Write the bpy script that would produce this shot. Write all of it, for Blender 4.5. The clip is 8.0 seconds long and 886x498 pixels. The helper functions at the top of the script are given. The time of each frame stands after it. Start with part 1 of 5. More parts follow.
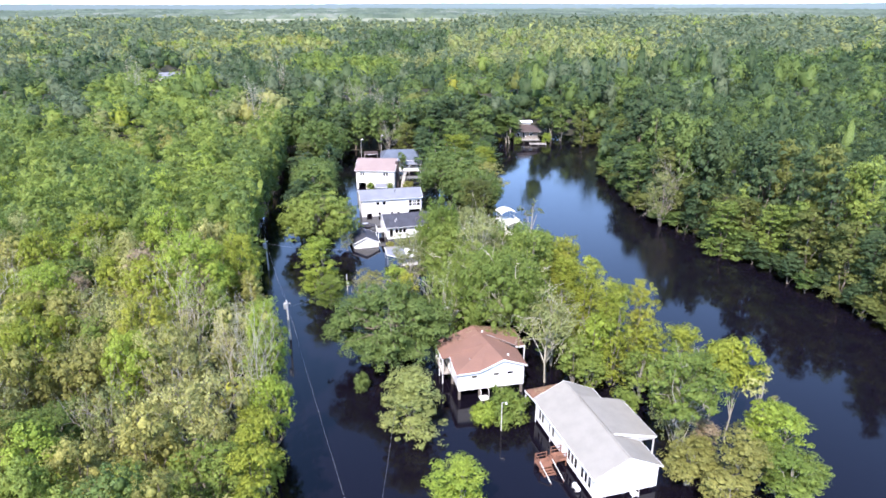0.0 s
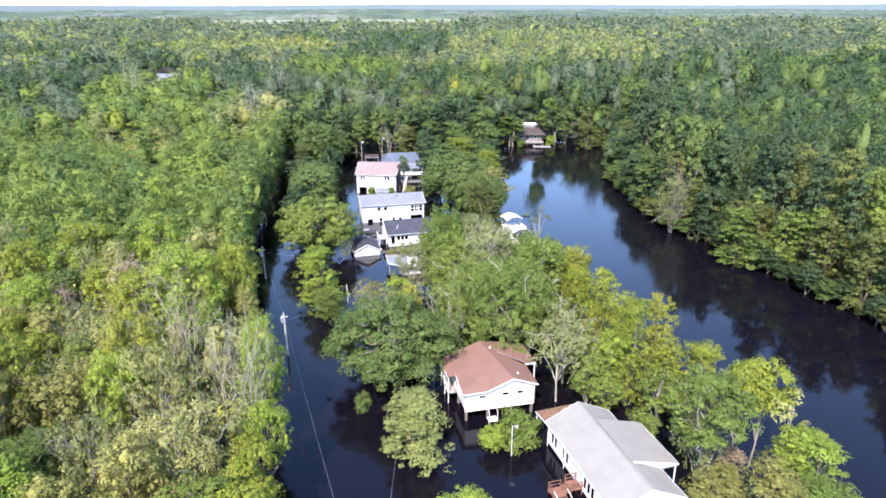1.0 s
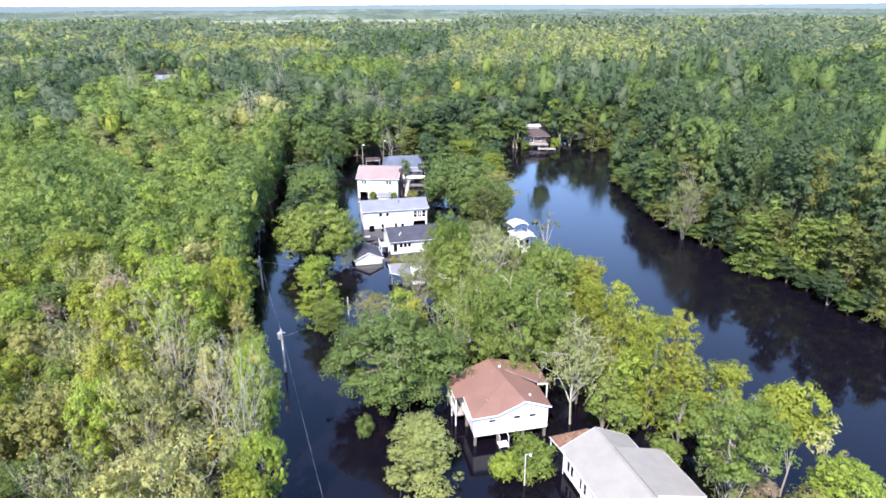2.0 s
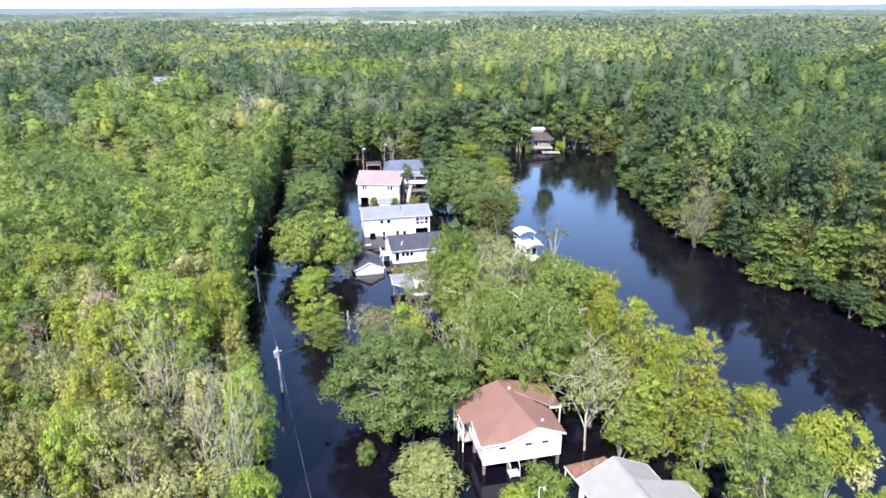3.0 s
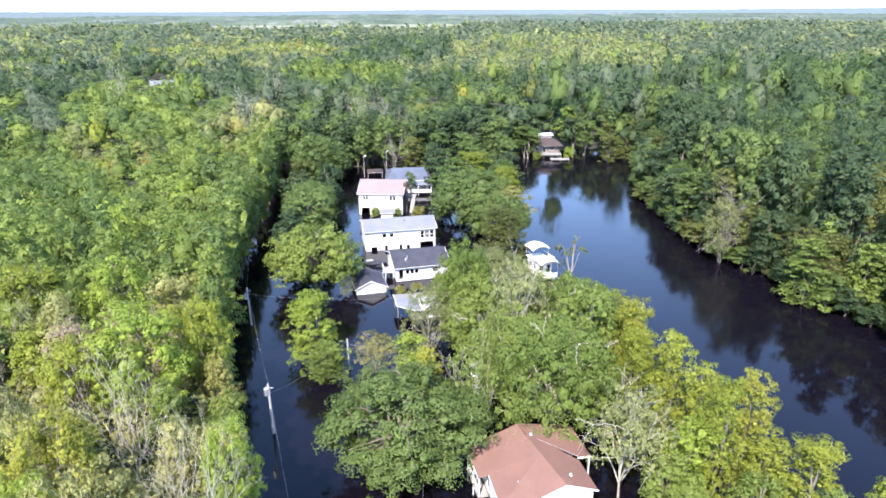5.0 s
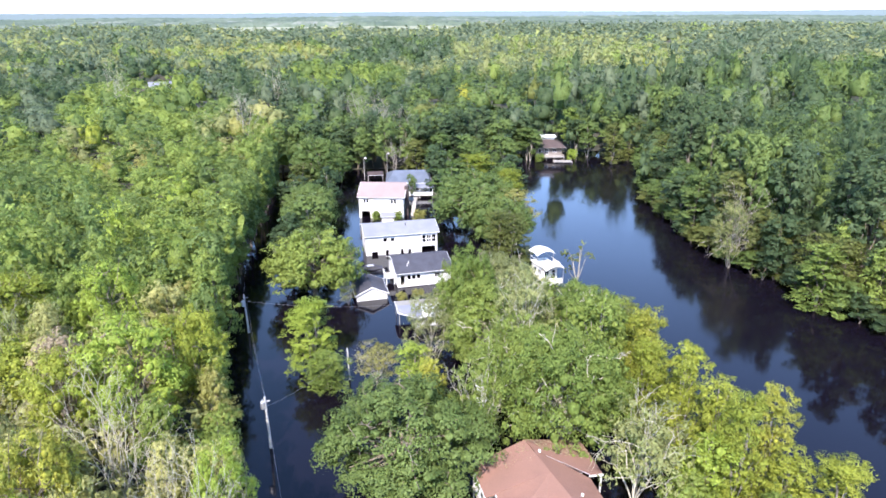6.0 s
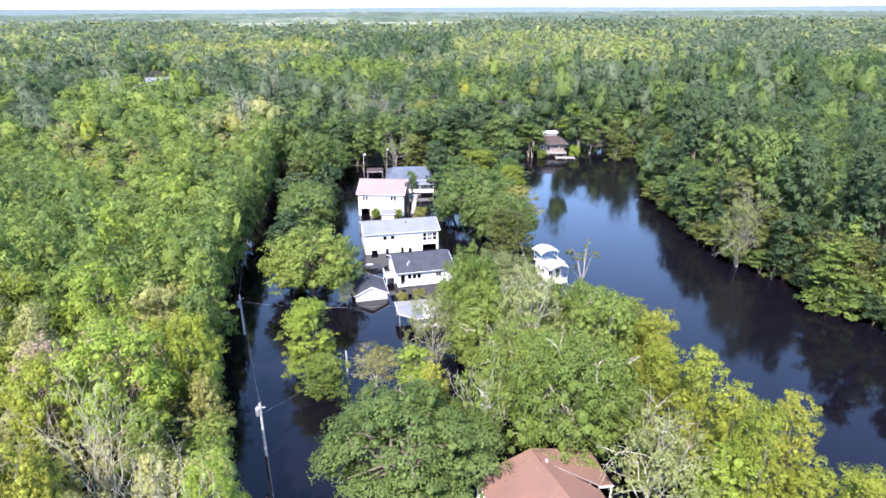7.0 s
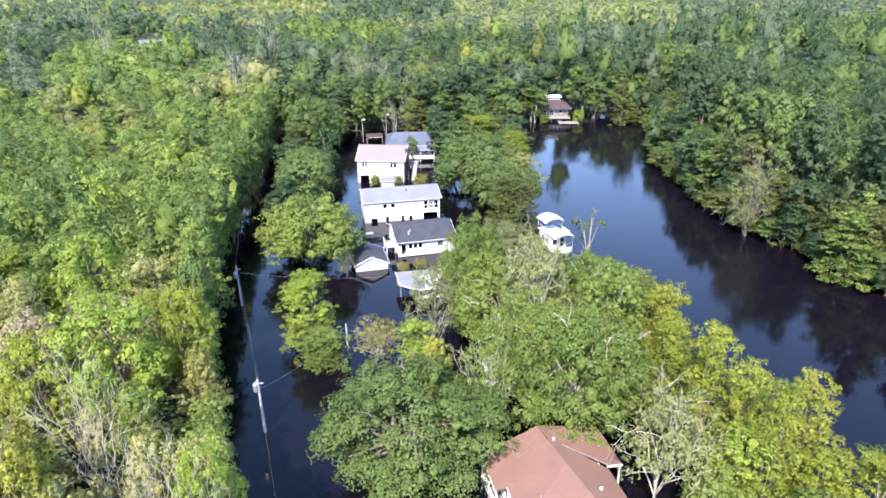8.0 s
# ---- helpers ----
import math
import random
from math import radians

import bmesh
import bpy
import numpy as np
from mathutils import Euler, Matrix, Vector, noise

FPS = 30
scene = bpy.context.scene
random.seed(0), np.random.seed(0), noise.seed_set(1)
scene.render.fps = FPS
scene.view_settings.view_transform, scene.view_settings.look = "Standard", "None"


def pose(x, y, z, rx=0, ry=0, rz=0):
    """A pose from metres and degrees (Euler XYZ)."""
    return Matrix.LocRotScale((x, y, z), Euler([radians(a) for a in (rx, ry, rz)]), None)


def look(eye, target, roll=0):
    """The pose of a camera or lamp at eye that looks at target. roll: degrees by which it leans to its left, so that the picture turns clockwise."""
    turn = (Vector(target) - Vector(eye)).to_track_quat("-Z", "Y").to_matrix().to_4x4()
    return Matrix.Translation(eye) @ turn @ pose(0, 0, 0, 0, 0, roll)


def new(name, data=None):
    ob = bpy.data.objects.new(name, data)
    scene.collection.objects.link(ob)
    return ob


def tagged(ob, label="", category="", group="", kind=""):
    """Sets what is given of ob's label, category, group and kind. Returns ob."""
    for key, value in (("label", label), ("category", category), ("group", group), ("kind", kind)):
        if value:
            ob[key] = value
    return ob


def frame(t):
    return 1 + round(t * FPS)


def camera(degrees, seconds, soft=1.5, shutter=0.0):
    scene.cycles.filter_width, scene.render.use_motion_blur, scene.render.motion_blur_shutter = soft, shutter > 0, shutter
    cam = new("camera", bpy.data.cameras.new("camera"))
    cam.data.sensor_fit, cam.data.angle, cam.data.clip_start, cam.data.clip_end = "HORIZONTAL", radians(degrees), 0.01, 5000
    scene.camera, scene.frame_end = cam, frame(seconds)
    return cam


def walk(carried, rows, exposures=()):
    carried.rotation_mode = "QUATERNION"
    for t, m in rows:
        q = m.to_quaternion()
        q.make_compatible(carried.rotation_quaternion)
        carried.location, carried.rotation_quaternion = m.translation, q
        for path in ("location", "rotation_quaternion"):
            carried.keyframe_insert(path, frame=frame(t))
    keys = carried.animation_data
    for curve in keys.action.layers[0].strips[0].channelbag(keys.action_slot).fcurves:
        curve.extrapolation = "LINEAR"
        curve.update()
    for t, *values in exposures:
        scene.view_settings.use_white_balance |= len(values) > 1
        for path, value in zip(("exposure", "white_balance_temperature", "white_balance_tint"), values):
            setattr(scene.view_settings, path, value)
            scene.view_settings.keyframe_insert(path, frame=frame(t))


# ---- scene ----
cam = camera(68.2, 8.0, soft=1.65)
PATH = [
    (0, (-0.22, -3.084, 51.179), (0.058, -1.232, 50.476), -0.1),
    (0.5, (-0.257, -0.38, 51.026), (0.021, 1.472, 50.324), -0.1),
    (1, (-0.208, 2.164, 50.792), (0.07, 4.017, 50.092), -0.1),
    (1.5, (-0.172, 5.046, 50.64), (0.105, 6.899, 49.94), -0.2),
    (3, (-0.025, 13.147, 50.252), (0.25, 15.002, 49.556), -0.3),
    (3.5, (0.036, 16.132, 50.065), (0.311, 17.987, 49.373), -0.4),
    (4, (0.098, 18.565, 49.837), (0.372, 20.422, 49.147), -0.3),
    (4.5, (0.158, 21.126, 49.557), (0.432, 22.984, 48.869), -0.3),
    (6, (0.125, 26.47, 48.844), (0.4, 28.33, 48.162), -0.3),
    (6.5, (0.223, 28.073, 48.524), (0.497, 29.934, 47.845), -0.4),
    (7, (0.287, 29.52, 48.174), (0.562, 31.376, 47.482), -0.3),
    (7.5, (0.356, 31.175, 47.918), (0.627, 33.008, 47.164), -0.4),
    (8, (0.339, 32.55, 47.693), (0.609, 34.367, 46.903), -0.3),
]
walk(cam, [(t, look(eye, target, roll)) for t, eye, target, roll in PATH], [(0, 1.56, 6380, 16), (6.5, 1.72, 6380, 16), (8, 1.72, 6380, 16)])

# ---- world, sun ----
SUN_DIR = Vector((-0.34, -0.72, 0.88)).normalized()
world = bpy.data.worlds.new("sky")
scene.world = world
world.use_nodes = True
wn = world.node_tree.nodes
sky = wn.new("ShaderNodeTexSky")
sky.sky_type = "NISHITA"
sky.sun_disc = False
sky.sun_elevation = math.asin(SUN_DIR.z)
sky.sun_rotation = math.atan2(SUN_DIR.x, SUN_DIR.y)
sky.air_density, sky.dust_density, sky.ozone_density = 1.2, 0.8, 8.5
wn["Background"].inputs["Strength"].default_value = 0.15
# pale haze thickening towards the horizon
wl = world.node_tree.links
wdir, wsep, wlow, wpow, whaze, wadd = (wn.new("ShaderNode" + k) for k in ("TexCoord", "SeparateXYZ", "Math", "Math", "Mix", "Mix"))
wl.new(wdir.outputs["Generated"], wsep.inputs[0])
wlow.operation, wlow.use_clamp = "SUBTRACT", True
wlow.inputs[0].default_value = 1.0
wl.new(wsep.outputs["Z"], wlow.inputs[1])
wpow.operation = "POWER"
wpow.inputs[1].default_value = 3.0
wl.new(wlow.outputs[0], wpow.inputs[0])
whaze.data_type = "RGBA"
whaze.inputs["A"].default_value, whaze.inputs["B"].default_value = (0, 0, 0, 1), (3.2, 4.7, 8.0, 1)
wl.new(wpow.outputs[0], whaze.inputs["Factor"])
wadd.data_type, wadd.blend_type = "RGBA", "ADD"
wadd.inputs["Factor"].default_value = 1.0
wl.new(sky.outputs[0], wadd.inputs["A"])
wl.new(whaze.outputs["Result"], wadd.inputs["B"])
wl.new(wadd.outputs["Result"], wn["Background"].inputs["Color"])
sun = new("sun", bpy.data.lights.new("sun", "SUN"))
sun.data.energy, sun.data.angle, sun.data.color = 4.4, radians(0.55), (1.0, 0.925, 0.87)
sun.matrix_world = look(SUN_DIR * 100, (0, 0, 0))

# ---- materials ----


def material(name, color, rough=0.6, metal=0.0, spec=0.5, vary=0.25, scale=1.2, fine=18.0, bump=0.15, bump_size=0.02,
             stain=None, waves=None):
    """A surface with stains at one scale, grain at another, and a fine relief. waves: (axis, per metre) for boards or ribs."""
    m = bpy.data.materials.new(name)
    m.use_nodes = True
    n, l = m.node_tree.nodes, m.node_tree.links
    b = n["Principled BSDF"]
    b.inputs["Roughness"].default_value, b.inputs["Metallic"].default_value = rough, metal
    b.inputs["Specular IOR Level"].default_value = spec
    co = n.new("ShaderNodeTexCoord")
    big, small = n.new("ShaderNodeTexNoise"), n.new("ShaderNodeTexNoise")
    big.inputs["Scale"].default_value, big.inputs["Detail"].default_value = scale, 6
    small.inputs["Scale"].default_value, small.inputs["Detail"].default_value = fine, 4
    for k in (big, small):
        l.new(co.outputs["Object"], k.inputs["Vector"])
    ramp = n.new("ShaderNodeValToRGB")
    dark = stain or tuple(c * (1 - 1.6 * vary) for c in color)
    ramp.color_ramp.elements[0].color, ramp.color_ramp.elements[0].position = (*dark, 1), 0.30
    ramp.color_ramp.elements[1].color, ramp.color_ramp.elements[1].position = (*color, 1), 0.62
    l.new(big.outputs["Fac"], ramp.inputs["Fac"])
    mix = n.new("ShaderNodeMix")
    mix.data_type, mix.blend_type = "RGBA", "MULTIPLY"
    mix.inputs["Factor"].default_value = min(1.0, vary * 1.6)
    gray = n.new("ShaderNodeMapRange")
    gray.inputs["From Min"].default_value, gray.inputs["From Max"].default_value = 0.25, 0.75
    gray.inputs["To Min"].default_value, gray.inputs["To Max"].default_value = 0.55, 1.25
    l.new(small.outputs["Fac"], gray.inputs["Value"])
    l.new(ramp.outputs["Color"], mix.inputs["A"])
    l.new(gray.outputs["Result"], mix.inputs["B"])
    l.new(mix.outputs["Result"], b.inputs["Base Color"])
    bm_ = n.new("ShaderNodeBump")
    bm_.inputs["Strength"].default_value, bm_.inputs["Distance"].default_value = bump, bump_size
    l.new(small.outputs["Fac"], bm_.inputs["Height"])
    if waves:
        w = n.new("ShaderNodeTexWave")
        w.wave_type, w.bands_direction, w.wave_profile = "BANDS", waves[0], "SAW"
        w.inputs["Scale"].default_value = waves[1] * math.pi / 10
        l.new(co.outputs["Object"], w.inputs["Vector"])
        b2 = n.new("ShaderNodeBump")
        b2.inputs["Strength"].default_value, b2.inputs["Distance"].default_value = 0.6, 0.02
        l.new(w.outputs["Fac"], b2.inputs["Height"])
        l.new(bm_.outputs["Normal"], b2.inputs["Normal"])
        l.new(b2.outputs["Normal"], b.inputs["Normal"])
    else:
        l.new(bm_.outputs["Normal"], b.inputs["Normal"])
    return m


def leaf_material(name, color, other, translucent=0.46):
    """Foliage: colour differs from spray to spray, from tree to tree and over patches of woodland."""
    m = bpy.data.materials.new(name)
    m.use_nodes = True
    n, l = m.node_tree.nodes, m.node_tree.links
    out, b = n["Material Output"], n["Principled BSDF"]
    b.inputs["Roughness"].default_value = 0.55
    b.inputs["Specular IOR Level"].default_value = 0.14
    geo, info, co = n.new("ShaderNodeNewGeometry"), n.new("ShaderNodeObjectInfo"), n.new("ShaderNodeNewGeometry")
    noi = n.new("ShaderNodeTexNoise")
    noi.inputs["Scale"].default_value, noi.inputs["Detail"].default_value = 0.16, 3
    l.new(co.outputs["Position"], noi.inputs["Vector"])
    add = n.new("ShaderNodeMath")
    add.operation = "MULTIPLY_ADD"
    add.inputs[1].default_value, add.inputs[2].default_value = 0.24, -0.12
    l.new(geo.outputs["Random Per Island"], add.inputs[0])
    add2 = n.new("ShaderNodeMath")
    add2.operation = "ADD"
    l.new(add.outputs[0], add2.inputs[0])
    l.new(noi.outputs["Fac"], add2.inputs[1])
    add3 = n.new("ShaderNodeMath")
    add3.operation = "MULTIPLY_ADD"
    add3.inputs[1].default_value = 0.35
    l.new(info.outputs["Random"], add3.inputs[0])
    l.new(add2.outputs[0], add3.inputs[2])
    ramp = n.new("ShaderNodeValToRGB")
    ramp.color_ramp.elements[0].color, ramp.color_ramp.elements[0].position = (*color, 1), 0.40
    ramp.color_ramp.elements[1].color, ramp.color_ramp.elements[1].position = (*other, 1), 0.95
    l.new(add3.outputs[0], ramp.inputs["Fac"])
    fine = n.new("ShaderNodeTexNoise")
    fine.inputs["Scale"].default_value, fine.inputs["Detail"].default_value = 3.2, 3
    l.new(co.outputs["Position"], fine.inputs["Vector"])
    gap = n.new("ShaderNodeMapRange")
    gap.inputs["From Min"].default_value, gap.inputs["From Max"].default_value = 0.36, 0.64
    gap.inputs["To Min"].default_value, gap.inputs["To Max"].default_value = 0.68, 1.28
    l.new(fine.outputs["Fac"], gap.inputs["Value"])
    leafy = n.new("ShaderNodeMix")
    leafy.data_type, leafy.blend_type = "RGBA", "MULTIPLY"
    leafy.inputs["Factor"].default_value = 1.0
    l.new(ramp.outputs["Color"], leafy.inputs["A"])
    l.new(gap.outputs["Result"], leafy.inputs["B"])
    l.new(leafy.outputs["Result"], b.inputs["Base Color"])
    clump = n.new("ShaderNodeTexNoise")
    clump.inputs["Scale"].default_value, clump.inputs["Detail"].default_value = 0.75, 4
    l.new(co.outputs["Position"], clump.inputs["Vector"])
    mass = n.new("ShaderNodeBump")
    mass.inputs["Strength"].default_value, mass.inputs["Distance"].default_value = 0.4, 0.6
    l.new(clump.outputs["Fac"], mass.inputs["Height"])
    relief = n.new("ShaderNodeBump")
    l.new(mass.outputs["Normal"], relief.inputs["Normal"])
    relief.inputs["Strength"].default_value, relief.inputs["Distance"].default_value = 0.5, 0.15
    l.new(fine.outputs["Fac"], relief.inputs["Height"])
    l.new(relief.outputs["Normal"], b.inputs["Normal"])
    tr = n.new("ShaderNodeBsdfTranslucent")
    l.new(leafy.outputs["Result"], tr.inputs["Color"])
    mix = n.new("ShaderNodeMixShader")
    mix.inputs["Fac"].default_value = translucent
    l.new(b.outputs["BSDF"], mix.inputs[1])
    l.new(tr.outputs["BSDF"], mix.inputs[2])
    l.new(mix.outputs["Shader"], out.inputs["Surface"])
    return m


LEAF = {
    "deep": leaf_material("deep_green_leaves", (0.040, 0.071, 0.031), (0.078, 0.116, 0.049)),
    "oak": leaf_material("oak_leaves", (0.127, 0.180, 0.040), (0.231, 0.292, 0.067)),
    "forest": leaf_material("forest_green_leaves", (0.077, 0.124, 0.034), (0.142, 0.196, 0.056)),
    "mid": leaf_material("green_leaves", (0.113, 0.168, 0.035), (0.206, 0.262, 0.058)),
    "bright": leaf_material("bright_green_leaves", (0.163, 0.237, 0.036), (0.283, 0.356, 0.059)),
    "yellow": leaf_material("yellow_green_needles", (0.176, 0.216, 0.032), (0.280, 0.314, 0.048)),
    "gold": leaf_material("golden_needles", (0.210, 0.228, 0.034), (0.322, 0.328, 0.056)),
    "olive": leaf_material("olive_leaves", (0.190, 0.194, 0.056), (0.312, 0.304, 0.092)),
    # blue cast put into the needle colour for distance haze
    "pine": leaf_material("haze_blue_needles", (0.080, 0.114, 0.064), (0.144, 0.180, 0.098)),
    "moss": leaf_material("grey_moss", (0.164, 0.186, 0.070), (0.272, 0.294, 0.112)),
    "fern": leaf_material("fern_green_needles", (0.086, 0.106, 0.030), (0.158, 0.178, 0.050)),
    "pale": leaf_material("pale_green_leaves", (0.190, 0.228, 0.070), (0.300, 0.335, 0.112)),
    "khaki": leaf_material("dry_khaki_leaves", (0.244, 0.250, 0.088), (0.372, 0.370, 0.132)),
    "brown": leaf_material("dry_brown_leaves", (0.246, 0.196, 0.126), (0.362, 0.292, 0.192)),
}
BARK = material("bark", (0.20, 0.165, 0.125), 0.9, vary=0.35, scale=2.0, fine=14, bump=0.6, bump_size=0.05)
CREAM_BARK = material("cream_bark", (0.42, 0.39, 0.30), 0.85, vary=0.25, scale=1.5, fine=12, bump=0.5, bump_size=0.04)
PALE_BARK = material("weathered_pale_bark", (0.30, 0.27, 0.22), 0.85, vary=0.25, scale=1.5, fine=12, bump=0.5, bump_size=0.04)
SIDING = material("white_lap_siding", (0.64, 0.64, 0.625), 0.55, vary=0.05, scale=0.5, fine=9, stain=(0.60, 0.60, 0.57), waves=("Z", 6))
CREAM = material("off_white_siding", (0.68, 0.67, 0.62), 0.6, vary=0.07, scale=0.5, fine=9, stain=(0.62, 0.61, 0.55), waves=("Z", 6))
# tan darkened to put the shade on walls and piers into its colour
SHADED_TAN = material("shaded_tan_weathered_boards", (0.19, 0.165, 0.14), 0.8, vary=0.2, scale=0.8, fine=9, waves=("Z", 6))
TRIM = material("white_painted_trim", (0.66, 0.66, 0.65), 0.5, vary=0.05, scale=2)
GREY_SHINGLE = material("pale_grey_shingle", (0.212, 0.202, 0.176), 0.9, vary=0.14, scale=0.7, fine=14, bump=0.5, stain=(0.184, 0.175, 0.153), waves=("Y", 5))
RED_SHINGLE = material("red_brown_shingle", (0.176, 0.093, 0.066), 0.9, vary=0.28, scale=0.3, fine=10, bump=0.5, stain=(0.142, 0.078, 0.057), waves=("Y", 5))
DARK_SHINGLE = material("charcoal_shingle", (0.040, 0.042, 0.055), 0.85, vary=0.25, scale=0.5, fine=8, bump=0.5, waves=("Y", 5))
PALE_METAL = material("pale_metal_roofing", (0.172, 0.178, 0.196), 0.5, vary=0.12, scale=0.4, fine=6, stain=(0.135, 0.143, 0.165), waves=("X", 3))
PINK_METAL = material("faded_red_metal_roofing", (0.220, 0.172, 0.155), 0.5, vary=0.15, scale=0.4, fine=6, stain=(0.195, 0.145, 0.132), waves=("X", 3))
BLUE_METAL = material("blue_grey_metal_roofing", (0.100, 0.116, 0.142), 0.5, vary=0.18, scale=0.5, fine=6, waves=("X", 3))
BROWN_ROOF = material("brown_roofing", (0.060, 0.042, 0.038), 0.85, vary=0.25, scale=0.6, fine=8, bump=0.4)
RUST_ROOF = material("rust_orange_roofing", (0.22, 0.11, 0.065), 0.8, vary=0.3, scale=0.9, fine=8, stain=(0.10, 0.055, 0.035))
DECK_WOOD = material("reddish_deck_boards", (0.20, 0.092, 0.055), 0.75, vary=0.3, scale=1.5, fine=12)
GREY_WOOD = material("weathered_grey_wood", (0.30, 0.28, 0.25), 0.85, vary=0.3, scale=1.5, fine=12)
POLE_WOOD = material("sun_bleached_pole", (0.52, 0.50, 0.46), 0.8, vary=0.2, scale=2, fine=10)
BOAT = material("cream_white_fibreglass", (0.66, 0.63, 0.54), 0.45, vary=0.08, scale=1.5, stain=(0.52, 0.49, 0.41))
STEEL = material("galvanised_steel", (0.62, 0.63, 0.64), 0.4, metal=0.7, vary=0.1)
WIRE = material("aluminium_cable", (0.30, 0.30, 0.31), 0.5, metal=0.4, vary=0.1)
DARK_BOX = material("dark_screen", (0.03, 0.03, 0.032), 0.7, vary=0.2)
GLASS = bpy.data.materials.new("window_glass")
GLASS.use_nodes = True
gb = GLASS.node_tree.nodes["Principled BSDF"]
gb.inputs["Base Color"].default_value = (0.16, 0.19, 0.20, 1)
gb.inputs["Roughness"].default_value, gb.inputs["IOR"].default_value = 0.02, 1.45
gb.inputs["Transmission Weight"].default_value = 1.0
EARTH = material("forest_floor", (0.070, 0.060, 0.035), 0.95, vary=0.4, scale=0.05, fine=0.7, bump=0.6, bump_size=0.2, stain=(0.035, 0.040, 0.018))


def water_material():
    """Tea-dark floodwater, nearly still, with a faint ripple in patches."""
    m = bpy.data.materials.new("dark_floodwater")
    m.use_nodes = True
    n, l = m.node_tree.nodes, m.node_tree.links
    b = n["Principled BSDF"]
    b.inputs["Base Color"].default_value = (0.0034, 0.0026, 0.0052, 1)
    b.inputs["IOR"].default_value = 1.333
    geo = n.new("ShaderNodeNewGeometry")
    n1, n2, n3 = (n.new("ShaderNodeTexNoise") for _ in range(3))
    for k, s, d in ((n1, 0.35, 3), (n2, 2.2, 2), (n3, 0.02, 2)):
        k.inputs["Scale"].default_value, k.inputs["Detail"].default_value = s, d
        l.new(geo.outputs["Position"], k.inputs["Vector"])
    rr = n.new("ShaderNodeMapRange")
    rr.inputs["From Min"].default_value, rr.inputs["From Max"].default_value = 0.4, 0.65
    rr.inputs["To Min"].default_value, rr.inputs["To Max"].default_value = 0.05, 0.11
    l.new(n3.outputs["Fac"], rr.inputs["Value"])
    l.new(rr.outputs["Result"], b.inputs["Roughness"])
    add = n.new("ShaderNodeMath")
    add.operation = "MULTIPLY_ADD"
    add.inputs[1].default_value = 0.25
    l.new(n2.outputs["Fac"], add.inputs[0])
    l.new(n1.outputs["Fac"], add.inputs[2])
    bp = n.new("ShaderNodeBump")
    bp.inputs["Strength"].default_value, bp.inputs["Distance"].default_value = 0.12, 0.05
    l.new(add.outputs[0], bp.inputs["Height"])
    l.new(bp.outputs["Normal"], b.inputs["Normal"])
    return m


WATER = water_material()

# ---- mesh helpers ----


def mesh_from(name, verts, faces, mats, index=None, smooth=False, normals=None):
    """A mesh from numpy arrays; faces is an (n, k) array, normals one for each point."""
    me = bpy.data.meshes.new(name)
    verts, faces = np.asarray(verts, np.float32), np.asarray(faces, np.int32)
    k = faces.shape[1]
    me.vertices.add(len(verts))
    me.vertices.foreach_set("co", verts.ravel())
    me.loops.add(faces.size)
    me.loops.foreach_set("vertex_index", faces.ravel())
    me.polygons.add(len(faces))
    me.polygons.foreach_set("loop_start", np.arange(0, faces.size, k, dtype=np.int32))
    for m in mats:
        me.materials.append(m)
    if index is not None:
        me.polygons.foreach_set("material_index", np.asarray(index, np.int32))
    me.update(calc_edges=True)
    if smooth or normals is not None:
        me.shade_smooth()
    if normals is not None:
        at = me.attributes.new("custom_normal", "FLOAT_VECTOR", "POINT")
        at.data.foreach_set("vector", np.asarray(normals, np.float32).ravel())
    return me


def part(name, bm, mat, parent, label=""):
    """One mesh object out of a bmesh, under a thing or a part."""
    me = bpy.data.meshes.new(name)
    bm.normal_update()
    bm.to_mesh(me)
    bm.free()
    me.materials.append(mat)
    ob = new(name, me)
    ob.parent = parent
    return tagged(ob, label)


def thing(name, x, y, z, rot, label, category, group=""):
    ob = new(name)
    ob.matrix_basis = pose(x, y, z, 0, 0, rot)
    ob.empty_display_size = 0.3
    return tagged(ob, label, category, group)


def box(x0, x1, y0, y1, z0, z1, bevel=0.0, bm=None):
    bm = bm or bmesh.new()
    r = bmesh.ops.create_cube(bm, size=1.0)["verts"]
    bmesh.ops.transform(bm, verts=r, matrix=Matrix.Translation(((x0 + x1) / 2, (y0 + y1) / 2, (z0 + z1) / 2))
                        @ Matrix.Diagonal((x1 - x0, y1 - y0, z1 - z0, 1)))
    if bevel:
        es = {e for v in r for e in v.link_edges}
        bmesh.ops.bevel(bm, geom=list(es), offset=bevel, segments=1, affect="EDGES")
    return bm


def bar(p, q, w, h=None, bm=None):
    """A square bar from p to q."""
    bm = bm or bmesh.new()
    p, q = Vector(p), Vector(q)
    r = bmesh.ops.create_cube(bm, size=1.0)["verts"]
    turn = (q - p).to_track_quat("Z", "Y").to_matrix().to_4x4()
    bmesh.ops.transform(bm, verts=r, matrix=Matrix.Translation((p + q) / 2) @ turn @ Matrix.Diagonal((w, h or w, (q - p).length, 1)))
    return bm


def rod(p, q, r0, r1=None, sides=10, bm=None):
    """A round tapered rod from p to q."""
    bm = bm or bmesh.new()
    p, q = Vector(p), Vector(q)
    r = bmesh.ops.create_cone(bm, cap_ends=True, segments=sides, radius1=r0, radius2=r0 if r1 is None else r1, depth=(q - p).length)["verts"]
    turn = (q - p).to_track_quat("Z", "Y").to_matrix().to_4x4()
    bmesh.ops.transform(bm, verts=r, matrix=Matrix.Translation((p + q) / 2) @ turn)
    return bm


